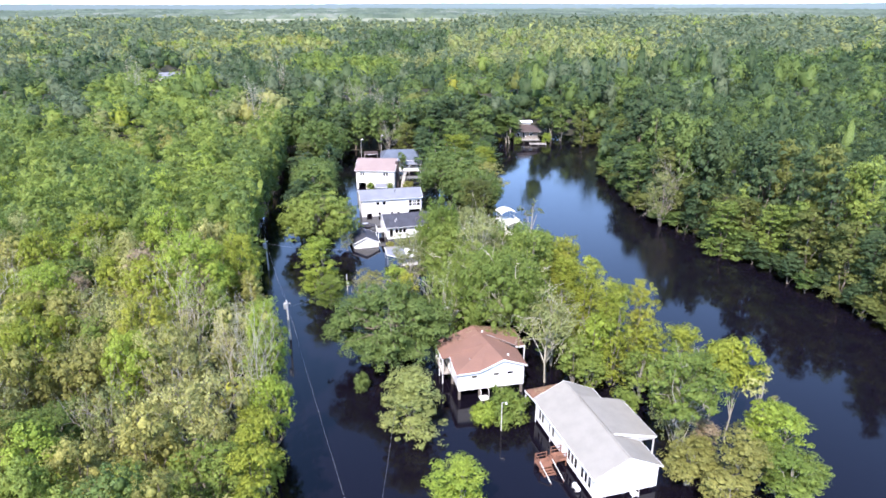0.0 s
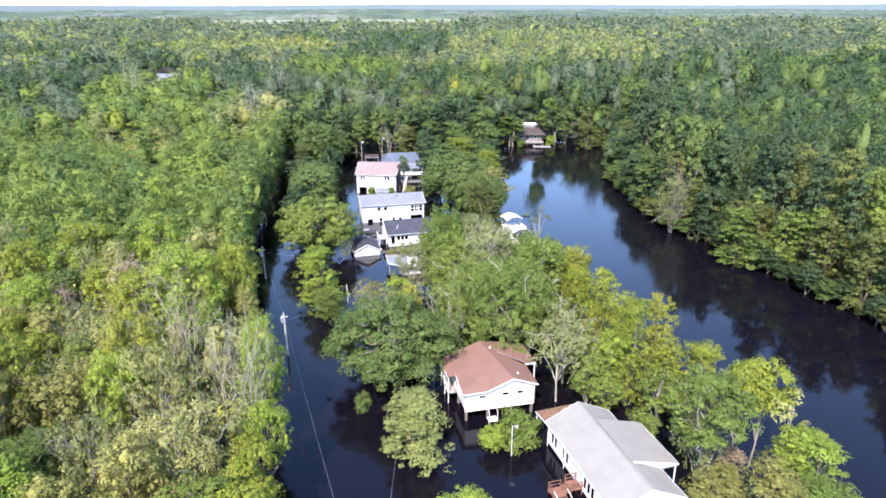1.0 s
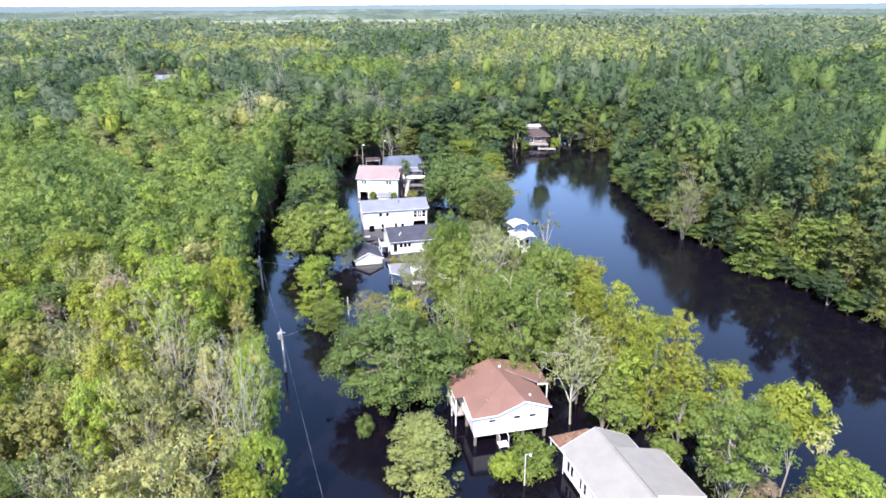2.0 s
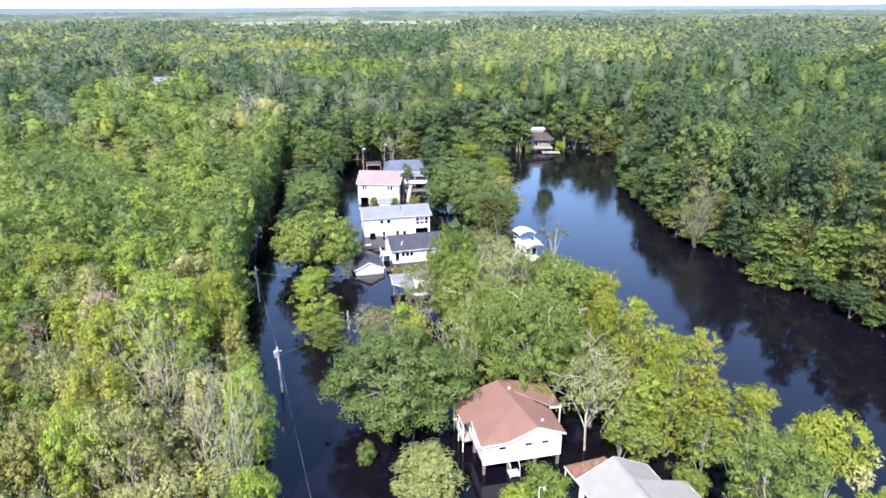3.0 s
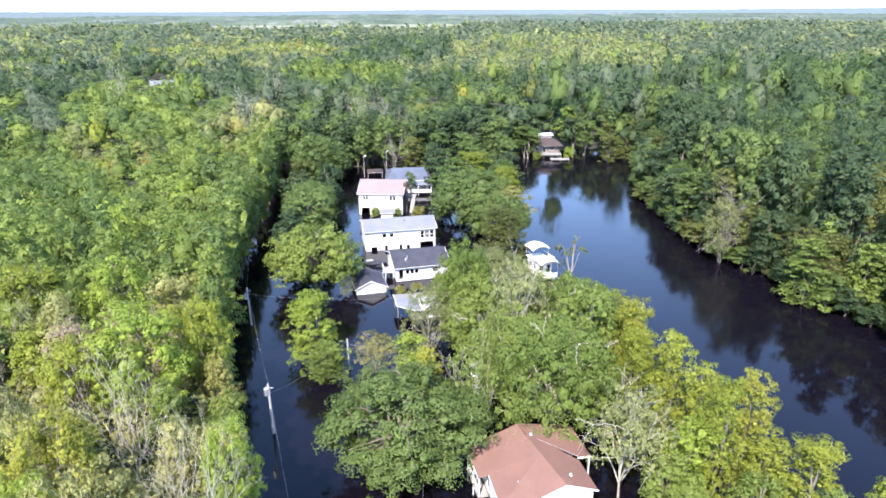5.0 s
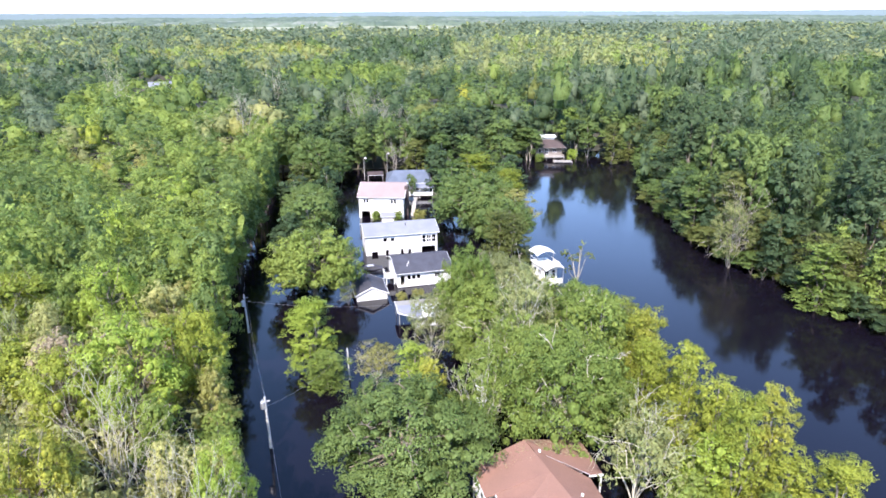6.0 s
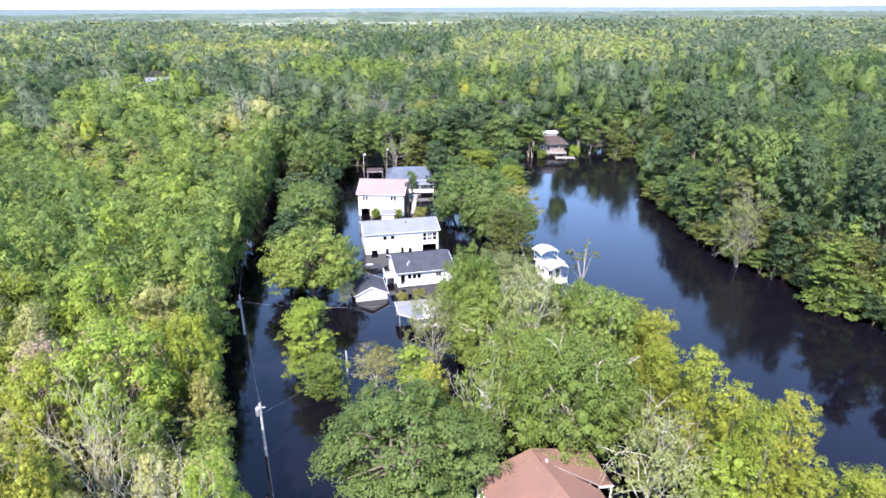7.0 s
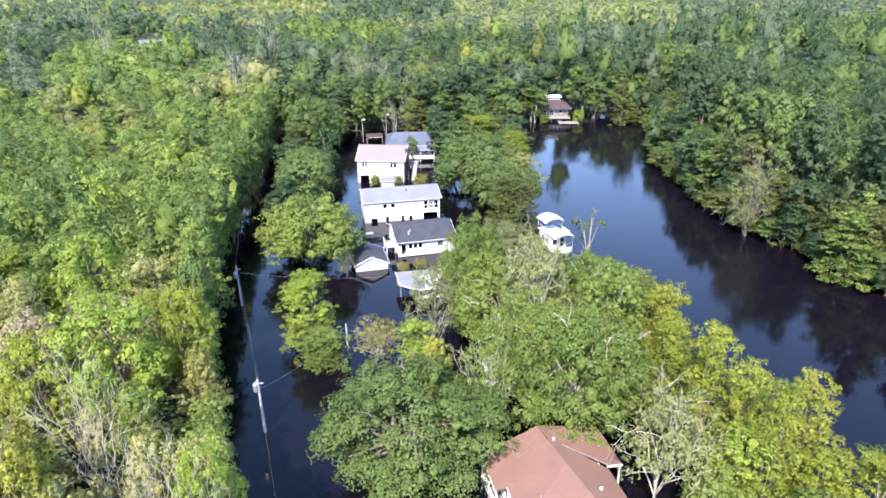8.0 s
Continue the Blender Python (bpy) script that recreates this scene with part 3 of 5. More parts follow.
def carport():
    h = thing("carport", 11.2, 125.0, 0, 3.0, "low pale-roofed carport with white fascia over floodwater", "carport")
    part("roof_sheet", slab([(-4.2, -0.6, 2.35), (-1.6, -2.9, 2.3), (4.0, -2.9, 2.3), (4.0, 1.2, 2.75), (-4.2, 1.2, 2.75)], 0.12), PALE_METAL, h)
    part("roof_sheet", slab([(-4.2, 3.9, 2.35), (-4.2, 1.2, 2.75), (4.0, 1.2, 2.75), (4.0, 3.9, 2.35)], 0.12), GREY_SHINGLE, h)
    part("roof_sheet", slab([(-0.4, -3.0, 2.36), (4.1, -3.0, 2.36), (4.1, 0.9, 2.79), (-0.4, 0.9, 2.79)], 0.04), TRIM, h, "white sheet roof")
    part("fascia", bar((-4.24, -0.6, 2.25), (-4.24, 1.2, 2.65), 0.06, 0.26), TRIM, h)
    part("fascia", bar((-4.24, 1.2, 2.65), (-4.24, 3.9, 2.25), 0.06, 0.26), TRIM, h)
    part("fascia", bar((-4.22, -0.62, 2.25), (-1.6, -2.94, 2.2), 0.26, 0.06), TRIM, h)
    part("fascia", bar((-1.6, -2.94, 2.2), (4.0, -2.94, 2.2), 0.26, 0.06), TRIM, h)
    for x, y in ((-4.0, -0.6), (-1.5, -2.7), (3.8, -2.7), (-4.0, 3.6), (3.8, 3.6)):
        part("post", bar((x, y, -0.8), (x, y, 2.22), 0.10), GREY_WOOD, h)
    part("wall", box(-1.2, 3.8, -1.8, -1.66, -0.8, 2.3), SIDING, h)


def long_metal_house():
    h = thing("house", 10.5, 162.6, 0, 3.7, "long white raised house with pale metal roof", "house")
    front = [(3.7, 4.5, 2.9, 3.7, 1), (5.3, 6.1, 2.9, 3.7, 1), (1.2, 2.5, -0.5, 0.8, 0), (4.2, 4.8, -0.7, 1.0, 0), (7.4, 8.0, -0.7, 1.0, 0), (9.0, 9.7, -0.7, 0.8, 0),
             (12.0, 15.0, -0.3, 1.3, 0), (12.0, 12.9, 2.2, 3.8, 1), (13.1, 14.0, 2.2, 3.8, 1), (14.2, 15.1, 2.2, 3.8, 1)]
    box_walls(h, 7.7, 4.2, -0.8, 4.4, SIDING, {"front": front, "right": [(1.0, 2.4, 2.2, 3.7, 2), (3.6, 5.0, 2.2, 3.7, 2)]})
    part("upper_floor", box(-7.5, 7.5, -4.0, 4.0, 1.7, 1.9), GREY_WOOD, h)
    gable_roof(h, 8.1, 4.6, 4.45, 5.95, PALE_METAL, along="x", wall_mat=SIDING, wall_hx=7.7, wall_hy=4.2)
    part("roof_vent", rod((1.2, -1.6, 5.2), (1.2, -1.6, 6.0), 0.09), DARK_BOX, h)
    for x in (4.35, 5.85, 7.35):
        part("rail", bar((x, -4.3, 2.0), (x, -4.3, 4.2), 0.1), TRIM, h)
    part("rail", bar((4.3, -4.3, 3.0), (7.6, -4.3, 3.0), 0.1), TRIM, h)


def pink_roof_house():
    h = thing("house", 9.1, 189.8, 0, -13.0, "two-storey off-white house with faded red metal roof", "house")
    front = [(1.2, 1.7, 3.9, 4.9, 1), (1.9, 2.4, 3.9, 4.9, 1), (8.0, 8.6, 3.8, 4.9, 1), (8.8, 9.4, 3.8, 4.9, 1), (0.6, 2.8, 0.0, 1.8, 0)]
    box_walls(h, 5.6, 5.2, -0.8, 5.45, CREAM, {"front": front, "right": [(2, 3.2, 3.6, 4.8, 2), (6, 7.2, 3.6, 4.8, 2)]})
    gable_roof(h, 6.0, 5.6, 5.5, 8.0, PINK_METAL, along="x", wall_mat=CREAM, wall_hx=5.6, wall_hy=5.2)
    part("upper_floor", box(-5.4, 5.4, -5.0, 5.0, 2.5, 2.7), GREY_WOOD, h)
    part("chimney", box(5.62, 6.5, -2.6, -1.2, -0.8, 7.6), BROWN_ROOF, h, "brown brick chimney")
    part("side_stair", bar((7.6, -3.6, -0.6), (7.6, 1.6, 2.9), 1.0, 0.2), GREY_WOOD, h)
    part("side_deck", box(5.62, 8.2, 1.6, 4.4, 2.75, 2.95), GREY_WOOD, h)
    for x in (5.8, 8.0):
        part("post", bar((x, 1.8, -0.8), (x, 1.8, 3.9), 0.12), GREY_WOOD, h)
        part("post", bar((x, 4.2, -0.8), (x, 4.2, 3.9), 0.12), GREY_WOOD, h)
    s = thing("shed", 9.5, 182.2, 0, -8, "small white shed with pale tan roof in floodwater", "shed")
    box_walls(s, 1.5, 1.3, -0.8, 1.5, SIDING)
    gable_roof(s, 1.8, 1.6, 1.55, 2.2, PALE_METAL, along="x", wall_mat=SIDING, wall_hx=1.5, wall_hy=1.3)


def blue_roof_house():
    h = thing("house", 17.4, 211.5, 0, -5.0, "white house with blue-grey metal roof among trees", "house")
    box_walls(h, 6.0, 6.4, -0.3, 3.7, CREAM, {"front": [(8.0, 9.2, 1.6, 2.9, 2), (10.0, 11.2, 1.6, 2.9, 2)]})
    for sg in (-1, 1):
        part("roof_slope", slab([(-6.4, sg * 6.8, 3.75), (6.4, sg * 6.8, 3.75), (5.0, 0, 5.9), (-4.0, 0, 5.9)], 0.12), BLUE_METAL, h)
        part("fascia", bar((-6.4, sg * 6.83, 3.66), (6.4, sg * 6.83, 3.66), 0.18, 0.05), TRIM, h)
    part("roof_slope", slab([(-6.4, -6.8, 3.75), (-6.4, 6.8, 3.75), (-4.0, 0, 5.9)], 0.12), BLUE_METAL, h)
    part("roof_slope", slab([(6.4, -6.8, 3.75), (6.4, 6.8, 3.75), (5.0, 0, 5.9)], 0.12), BLUE_METAL, h)
    part("porch_roof", slab([(-0.6, -9.6, 3.0), (6.8, -9.6, 3.0), (6.8, -6.6, 3.7), (-0.6, -6.6, 3.7)], 0.12), PALE_METAL, h)
    for x in (-0.4, 3.0, 6.6):
        part("post", bar((x, -9.4, -0.8), (x, -9.4, 2.95), 0.14), TRIM, h)
    part("porch_deck", box(-0.6, 6.8, -9.6, -6.45, 0.7, 0.85), GREY_WOOD, h)
    part("porch_wall", box(-0.5, 6.7, -9.52, -9.46, 0.85, 1.7), TRIM, h)
    a = thing("shed", 8.4, 222.0, 0, 0, "small open shed with brown roof in the trees", "shed")
    part("roof_sheet", slab([(-2.4, -1.5, 2.6), (2.4, -1.5, 2.6), (2.4, 1.8, 3.0), (-2.4, 1.8, 3.0)], 0.1), BROWN_ROOF, a)
    part("fascia", bar((-2.4, -1.53, 2.52), (2.4, -1.53, 2.52), 0.14, 0.05), TRIM, a)
    for x in (-2.2, 2.2):
        for y in (-1.3, 1.6):
            part("post", bar((x, y, -0.9), (x, y, 2.6), 0.12), GREY_WOOD, a)


def river_house():
    h = thing("house", 70.8, 250.0, 0, -8.0, "brown hip-roofed river house with a white roof lantern", "house")
    # the shade under the eaves is in the wall colour
    box_walls(h, 4.6, 4.4, -0.8, 4.2, SHADED_TAN, {"front": [(1.0, 2.0, 2.4, 3.5, 2), (3.2, 4.4, 1.6, 3.5, 2), (6.0, 7.2, 2.4, 3.5, 2)]})
    for sg in (-1, 1):
        part("roof_slope", slab([(-5.8, sg * 5.6, 4.15), (5.8, sg * 5.6, 4.15), (1.4, 0, 6.7), (-1.4, 0, 6.7)], 0.14), BROWN_ROOF, h)
        part("roof_slope", slab([(sg * 5.8, -5.6, 4.15), (sg * 5.8, 5.6, 4.15), (sg * 1.4, 0, 6.7)], 0.14), BROWN_ROOF, h)
        part("fascia", bar((-5.8, sg * 5.63, 4.05), (5.8, sg * 5.63, 4.05), 0.2, 0.05), GREY_WOOD, h)
    part("lantern", box(-2.2, 2.2, -1.2, 1.2, 6.3, 7.2), CREAM, h)
    part("lantern_roof", slab([(-2.8, -1.8, 7.25), (2.8, -1.8, 7.25), (2.8, 1.8, 7.45), (-2.8, 1.8, 7.45)], 0.16), TRIM, h)
    part("porch_deck", box(-4.6, 5.0, -7.4, -4.45, 1.1, 1.25), GREY_WOOD, h)
    for x in (-4.4, -1.2, 1.8, 4.8):
        part("post", bar((x, -7.2, -0.8), (x, -7.2, 2.1), 0.12), GREY_WOOD, h)
    part("rail", bar((-4.5, -7.25, 2.05), (4.9, -7.25, 2.05), 0.1), GREY_WOOD, h)
    d = thing("dock", 73.2, 239.2, 0, -10, "low weathered wooden dock at the river house", "dock")
    for k in range(16):
        part("plank", box(-3.2 + 0.4 * k, -2.84 + 0.4 * k, -1.6, 1.6, 0.42, 0.48), GREY_WOOD, d)
    for x in (-3.0, 0.0, 3.0):
        for y in (-1.5, 1.5):
            part("pile", rod((x, y, -0.9), (x, y, 0.9), 0.12), GREY_WOOD, d)
    part("beam", bar((-3.2, -1.4, 0.34), (3.2, -1.4, 0.34), 0.14), GREY_WOOD, d)
    part("beam", bar((-3.2, 1.4, 0.34), (3.2, 1.4, 0.34), 0.14), GREY_WOOD, d)


def houseboat():
    b = thing("houseboat", 36.8, 139.6, 0, 12.0, "cream-white two-deck houseboat with canopy moored at the bank", "boat")
    b.scale = (0.78, 0.78, 0.92)
    for x in (-1.3, 1.3):
        part("pontoon", box(x - 0.45, x + 0.45, -4.6, 4.6, -0.35, 0.45, 0.12), STEEL, b)
    part("deck", box(-2.2, 2.2, -4.8, 4.8, 0.47, 0.62), BOAT, b)
    box_walls(b, 1.9, 2.9, 0.62, 3.3, BOAT, {"front": [(0.4, 1.5, 1.5, 2.6, 1), (2.3, 3.4, 0.9, 2.7, 1)], "left": [(1.0, 2.2, 1.5, 2.6, 2), (3.2, 4.4, 1.5, 2.6, 2)], "right": [(1.0, 2.2, 1.5, 2.6, 2)]}, cy=0.6)
    part("upper_deck", box(-2.25, 2.25, -3.4, 3.9, 3.32, 3.47, 0.03), BOAT, b)

    def arched(y0, y1, z, rise, half):
        bm = bmesh.new()
        rows_ = []
        for k in range(9):
            u = -1 + k / 4
            zz = z + rise * (1 - u * u)
            rows_.append([bm.verts.new((u * half, y, zz - lift - 0.25 * (abs(y - (y0 + y1) / 2) / ((y1 - y0) / 2)) ** 3)) for lift in (0, 0.08) for y in (y0, (y0 * 2 + y1) / 3, (y0 + y1 * 2) / 3, y1)])
        for a, c in zip(rows_, rows_[1:]):
            for q in range(3):
                bm.faces.new((a[q], c[q], c[q + 1], a[q + 1]))
                bm.faces.new((a[q + 4], a[q + 5], c[q + 5], c[q + 4]))
            bm.faces.new((a[0], a[4], c[4], c[0]))
            bm.faces.new((a[3], c[3], c[7], a[7]))
        bmesh.ops.recalc_face_normals(bm, faces=bm.faces)
        return bm

    for x in (-2.15, 2.15):
        for y in (-3.3, 0.2, 3.8):
            part("post", bar((x, y, 3.47), (x, y, 5.75 if y > 0 else 4.5), 0.06), STEEL, b)
        part("rail", bar((x, -3.3, 4.42), (x, 3.8, 4.42), 0.06), BOAT, b)
        part("panel", box(x - 0.02, x + 0.02, -3.3, 0.2, 3.5, 4.3), BOAT, b)
    part("canopy", arched(-0.2, 4.4, 5.75, 0.75, 2.5), BOAT, b, "white arched canvas canopy")
    part("awning", arched(-4.9, -1.0, 3.9, 0.7, 2.5), BOAT, b, "white arched awning over the front deck")
    for x in (-2.3, 2.3):
        part("post", bar((x, -4.7, 0.62), (x, -4.7, 3.75), 0.06), STEEL, b)
    part("panel", box(-2.15, 2.15, -3.34, -3.3, 3.5, 4.35), BOAT, b)
    part("helm_seat", box(-0.9, 0.9, -1.6, -0.6, 3.47, 4.3, 0.1), GREY_WOOD, b)
    part("rail", bar((-2.1, -4.7, 1.5), (2.1, -4.7, 1.5), 0.06), BOAT, b)
    part("panel", box(-2.1, 2.1, -4.74, -4.7, 0.62, 1.45), BOAT, b)


def far_house():
    h = thing("house", -113.0, 468.0, 0, 20.0, "pale two-storey house in a far clearing of the woods", "house")
    box_walls(h, 6.5, 4.0, 0.2, 6.2, CREAM, {"front": [(2.0, 3.4, 3.8, 5.2, 2), (6.0, 7.4, 3.8, 5.2, 2), (9.6, 11.0, 3.8, 5.2, 2)]})
    gable_roof(h, 7.0, 4.5, 6.3, 8.6, PALE_METAL, along="x", wall_mat=CREAM, wall_hx=6.5, wall_hy=4.0)


for build in (long_white_house, red_roof_house, charcoal_house, garage, carport, long_metal_house, pink_roof_house, blue_roof_house, river_house, houseboat, far_house):
    build()

# ---- poles, cables, small things ----


def utility_pole(x, y, top, lean, box_z, label, thin=False):
    p = thing("utility_pole", x, y, 0, 0, label, "utility pole", "utility poles along the flooded road")
    part("pole", rod((-lean * 0.1, 0, -0.9), (lean, 0, top), 0.12 if thin else 0.17, 0.09 if thin else 0.12), POLE_WOOD, p)
    if thin:
        part("meter_box", box(-0.05, 0.35, -0.3, -0.1, box_z - 0.3, box_z + 0.3, 0.02), STEEL, p)
        return p
    if box_z:
        can = part("transformer", rod((-0.36, -0.1, box_z - 0.45), (-0.36, -0.1, box_z + 0.45), 0.26, 0.26, 14), STEEL, p, "grey can transformer")
        part("lid", rod((-0.36, -0.1, box_z + 0.45), (-0.36, -0.1, box_z + 0.55), 0.28, 0.12, 14), STEEL, can)
        part("bushing", rod((-0.36, -0.1, box_z + 0.55), (-0.36, -0.1, box_z + 0.8), 0.05, 0.04, 8), STEEL, can)
    part("bracket", bar((-0.35, 0.16, top - 0.6), (0.45, 0.16, top - 0.6), 0.1), POLE_WOOD, p)
    part("insulator", rod((lean, 0, top), (lean, 0, top + 0.2), 0.05, 0.03, 8), STEEL, p)
    return p


utility_pole(-10.75, 94.2, 6.95, -0.1, 6.0, "bleached wooden utility pole with transformer standing in floodwater")
utility_pole(-17.2, 125.4, 6.7, -0.1, 5.2, "tall wooden utility pole beside the flooded road")
utility_pole(-1.2, 108.3, 5.0, -0.1, 3.0, "weathered service pole with meter box among bushes", True)
utility_pole(1.0, 32.0, 7.2, 0.0, 6.2, "wooden utility pole beside the flooded road")


def cable(points, label, sag=0.7, radius=0.010):
    cu = bpy.data.curves.new("cable", "CURVE")
    cu.dimensions, cu.bevel_depth, cu.bevel_resolution = "3D", radius, 1
    for p, q in zip(points, points[1:]):
        sp = cu.splines.new("POLY")
        sp.points.add(16)
        for i in range(17):
            u = i / 16
            v = Vector(p).lerp(Vector(q), u)
            sp.points[i].co = (v.x, v.y, v.z - sag * 4 * u * (1 - u), 1)
    cu.materials.append(WIRE)
    return tagged(new("cable", cu), label, "cable", "overhead cables")


cable([(1.0, 32.0, 7.3), (-10.85, 94.2, 7.1), (-17.3, 125.4, 6.85), (-24.0, 190.0, 7.2)], "thin overhead power line along the flooded road", 0.9)
cable([(-10.6, 94.2, 5.6), (-17.0, 125.4, 5.3)], "thin overhead telephone line below the power line", 1.1)
cable([(-10.6, 94.2, 5.8), (-1.2, 108.3, 4.9)], "slack service cable between two poles", 0.9)
cable([(-17.1, 125.4, 5.6), (7.0, 126.6, 2.7)], "slack service cable to the carport", 0.7)
cable([(-1.6, 30.0, 7.0), (6.4, 79.6, 4.4)], "slack service cable to the red-roofed house", 0.8)


def yard_light(x, y, top, label, head=0.34):
    p = thing("yard_light", x, y, 0, 0, label, "lamp post", "yard lights")
    part("post", rod((0, 0, -0.9), (0, 0, top), 0.07, 0.06), POLE_WOOD, p)
    part("arm", bar((0, 0, top), (0.5, -0.2, top + 0.1), 0.06), STEEL, p)
    part("lamp_head", rod((0.5, -0.2, top - 0.12), (0.5, -0.2, top + 0.22), head, head * 0.4, 14), TRIM, p, "white lamp head")


yard_light(17.5, 65.2, 4.2, "thin pale post with a small lamp beside shrubs", 0.13)
yard_light(5.2, 225.0, 7.0, "tall lamp post with a white head under trees")
yard_light(12.6, 231.0, 7.0, "tall lamp post with a white head under trees")


def propane_tank(x, y, rot):
    t = thing("propane_tank", x, y, 0, rot, "white rounded propane tank beside the white house", "tank")
    bm = bmesh.new()
    bmesh.ops.create_uvsphere(bm, u_segments=16, v_segments=10, radius=0.30)
    for v in bm.verts:
        v.co.y += 0.38 if v.co.y > 0 else -0.38
        v.co.z += 0.34
    part("tank", bm, TRIM, t)
    part("valve_cover", rod((0, 0, 0.60), (0, 0, 0.76), 0.12, 0.10, 12), STEEL, t)
    for y_ in (-0.36, 0.36):
        part("saddle", box(-0.35, 0.35, y_ - 0.06, y_ + 0.06, -0.9, 0.15), GREY_WOOD, t)


propane_tank(23.35, 53.4, 7.6)


def sunken_car():
    """A dark car up to its windows in the water."""
    h = thing("car", 3.9, 150.6, 0, 8.0, "dark car sunk to its windows in floodwater", "car")
    bm = bmesh.new()
    rings = []
    for z, x0, x1, w in ((-0.6, -2.2, 2.25, 0.86), (0.12, -2.2, 2.2, 0.86), (0.20, -1.75, 1.35, 0.80), (0.62, -1.25, 0.60, 0.64), (0.68, -1.0, 0.35, 0.56)):
        rings.append([bm.verts.new(p) for p in ((x0, -w, z), (x1, -w, z), (x1, w, z), (x0, w, z))])
    for a, b2 in zip(rings, rings[1:]):
        for i in range(4):
            bm.faces.new((a[i], a[(i + 1) % 4], b2[(i + 1) % 4], b2[i]))
    bm.faces.new(rings[-1])
    bmesh.ops.bevel(bm, geom=bm.edges[:], offset=0.05, segments=2, affect="EDGES")
    part("body", bm, DARK_SHINGLE, h)
    part("roof_panel", slab([(-1.0, -0.52, 0.70), (0.35, -0.52, 0.70), (0.35, 0.52, 0.70), (-1.0, 0.52, 0.70)], 0.02), STEEL, h, "pale glinting roof")
    part("side_window", slab([(-1.45, -0.80, 0.26), (0.95, -0.80, 0.26), (0.52, -0.70, 0.56), (-1.18, -0.70, 0.56)], 0.02), DARK_BOX, h)


def garden_shed():
    h = thing("shed", 16.6, 99.4, 0, 6.0, "small white flat-roofed shed under the live oaks", "shed")
    part("wall", box(-1.1, 1.1, -0.8, 0.8, -0.8, 2.3), SIDING, h)
    part("roof_sheet", slab([(-1.3, -1.0, 2.4), (1.3, -1.0, 2.4), (1.3, 1.0, 2.6), (-1.3, 1.0, 2.6)], 0.08), TRIM, h)


sunken_car()
garden_shed()

# ---- trees ----


def unit(v):
    return v / np.maximum(np.linalg.norm(v, axis=1, keepdims=True), 1e-6)


def sprays(rng, centres, radii, n, size, per=30, puff=0.55, out=0.45, up=0.35, low=-0.55, hang=0.0, loose=0.30, flat=0.75, round_off=0.9):
    """Leaf sprays: small three-cornered blades that round off tufts, which cover the lobes of a crown. Gives corner points, faces and soft normals."""
    area = radii[:, 0] * radii[:, 1] + radii[:, 0] * radii[:, 2]
    m = max(1, n // per)
    k = rng.choice(len(centres), m, p=area / area.sum())
    d = unit(rng.normal(size=(m, 3)))
    d[:, 2] = np.where(d[:, 2] < low, -d[:, 2], d[:, 2])
    depth = 1.16 - 0.42 * rng.random(m) ** 1.5
    tuft = centres[k] + d * radii[k] * depth[:, None]
    wide = puff * rng.uniform(0.5, 1.45, m)
    i = rng.integers(0, m, n)
    off = unit(rng.normal(size=(n, 3)))
    off[:, 2] = np.where(rng.random(n) < 0.7, np.abs(off[:, 2]), off[:, 2])
    shell = wide[i] * (1.12 - 0.6 * rng.random(n) ** 2)
    pos = tuft[i] + off * shell[:, None] * np.array([1, 1, flat])
    nor = unit(off * round_off + d[i] * out + rng.normal(size=(n, 3)) * loose + np.array([0, 0, up]))
    tan = unit(np.cross(nor, rng.normal(size=(n, 3))))
    tan[:, 2] -= hang
    tan = unit(tan)
    bit = np.cross(nor, tan)
    ln = size[0] * (0.55 + 0.9 * rng.random(n))[:, None]
    wd = size[1] * (0.55 + 0.9 * rng.random(n))[:, None]
    q = np.stack([pos - tan * ln * 0.5, pos + bit * wd * 0.5 + tan * ln * 0.1, pos + tan * ln * 0.5 - bit * wd * 0.35], 1)
    soft = unit(nor * 0.55 + off * 0.55 + d[i] * 0.75 + np.array([0, 0, 0.15]))
    f = np.arange(3 * n).reshape(-1, 3)
    f = np.where(((soft * nor).sum(1) > 0)[:, None], f[:, [0, 2, 1]], f)
    return q.reshape(-1, 3), f, np.repeat(soft, 3, 0)


def tubes(paths, sides=4):
    """Tapered limbs; each path is (points, radii)."""
    vs, fs, base = [], [], 0
    ring = np.arange(sides) * 2 * math.pi / sides
    for pts, rad in paths:
        pts = np.asarray(pts, float)
        way = unit(np.gradient(pts, axis=0))
        side = unit(np.cross(way, np.array([0.31, 0.87, 0.38])))
        other = np.cross(way, side)
        for p, a, b, r in zip(pts, side, other, rad):
            vs.append(p + r * (np.cos(ring)[:, None] * a + np.sin(ring)[:, None] * b))
        for i in range(len(pts) - 1):
            for j in range(sides):
                fs.append((base + i * sides + j, base + i * sides + (j + 1) % sides, base + (i + 1) * sides + (j + 1) % sides, base + (i + 1) * sides + j))
        base += len(pts) * sides
    return np.concatenate(vs), np.array(fs)


def limb(rng, p, q, r0, r1, steps=4, wob=0.12, rise=0.1):
    u = np.linspace(0, 1, steps + 1)[:, None]
    p, q = np.asarray(p, float), np.asarray(q, float)
    ln = np.linalg.norm(q - p)
    pts = p + (q - p) * u + rng.normal(size=(steps + 1, 3)) * wob * ln * 0.25 * np.sin(u * math.pi)
    pts[:, 2] += rise * ln * np.sin(u[:, 0] * math.pi)
    return pts, (r0 + (r1 - r0) * u[:, 0])


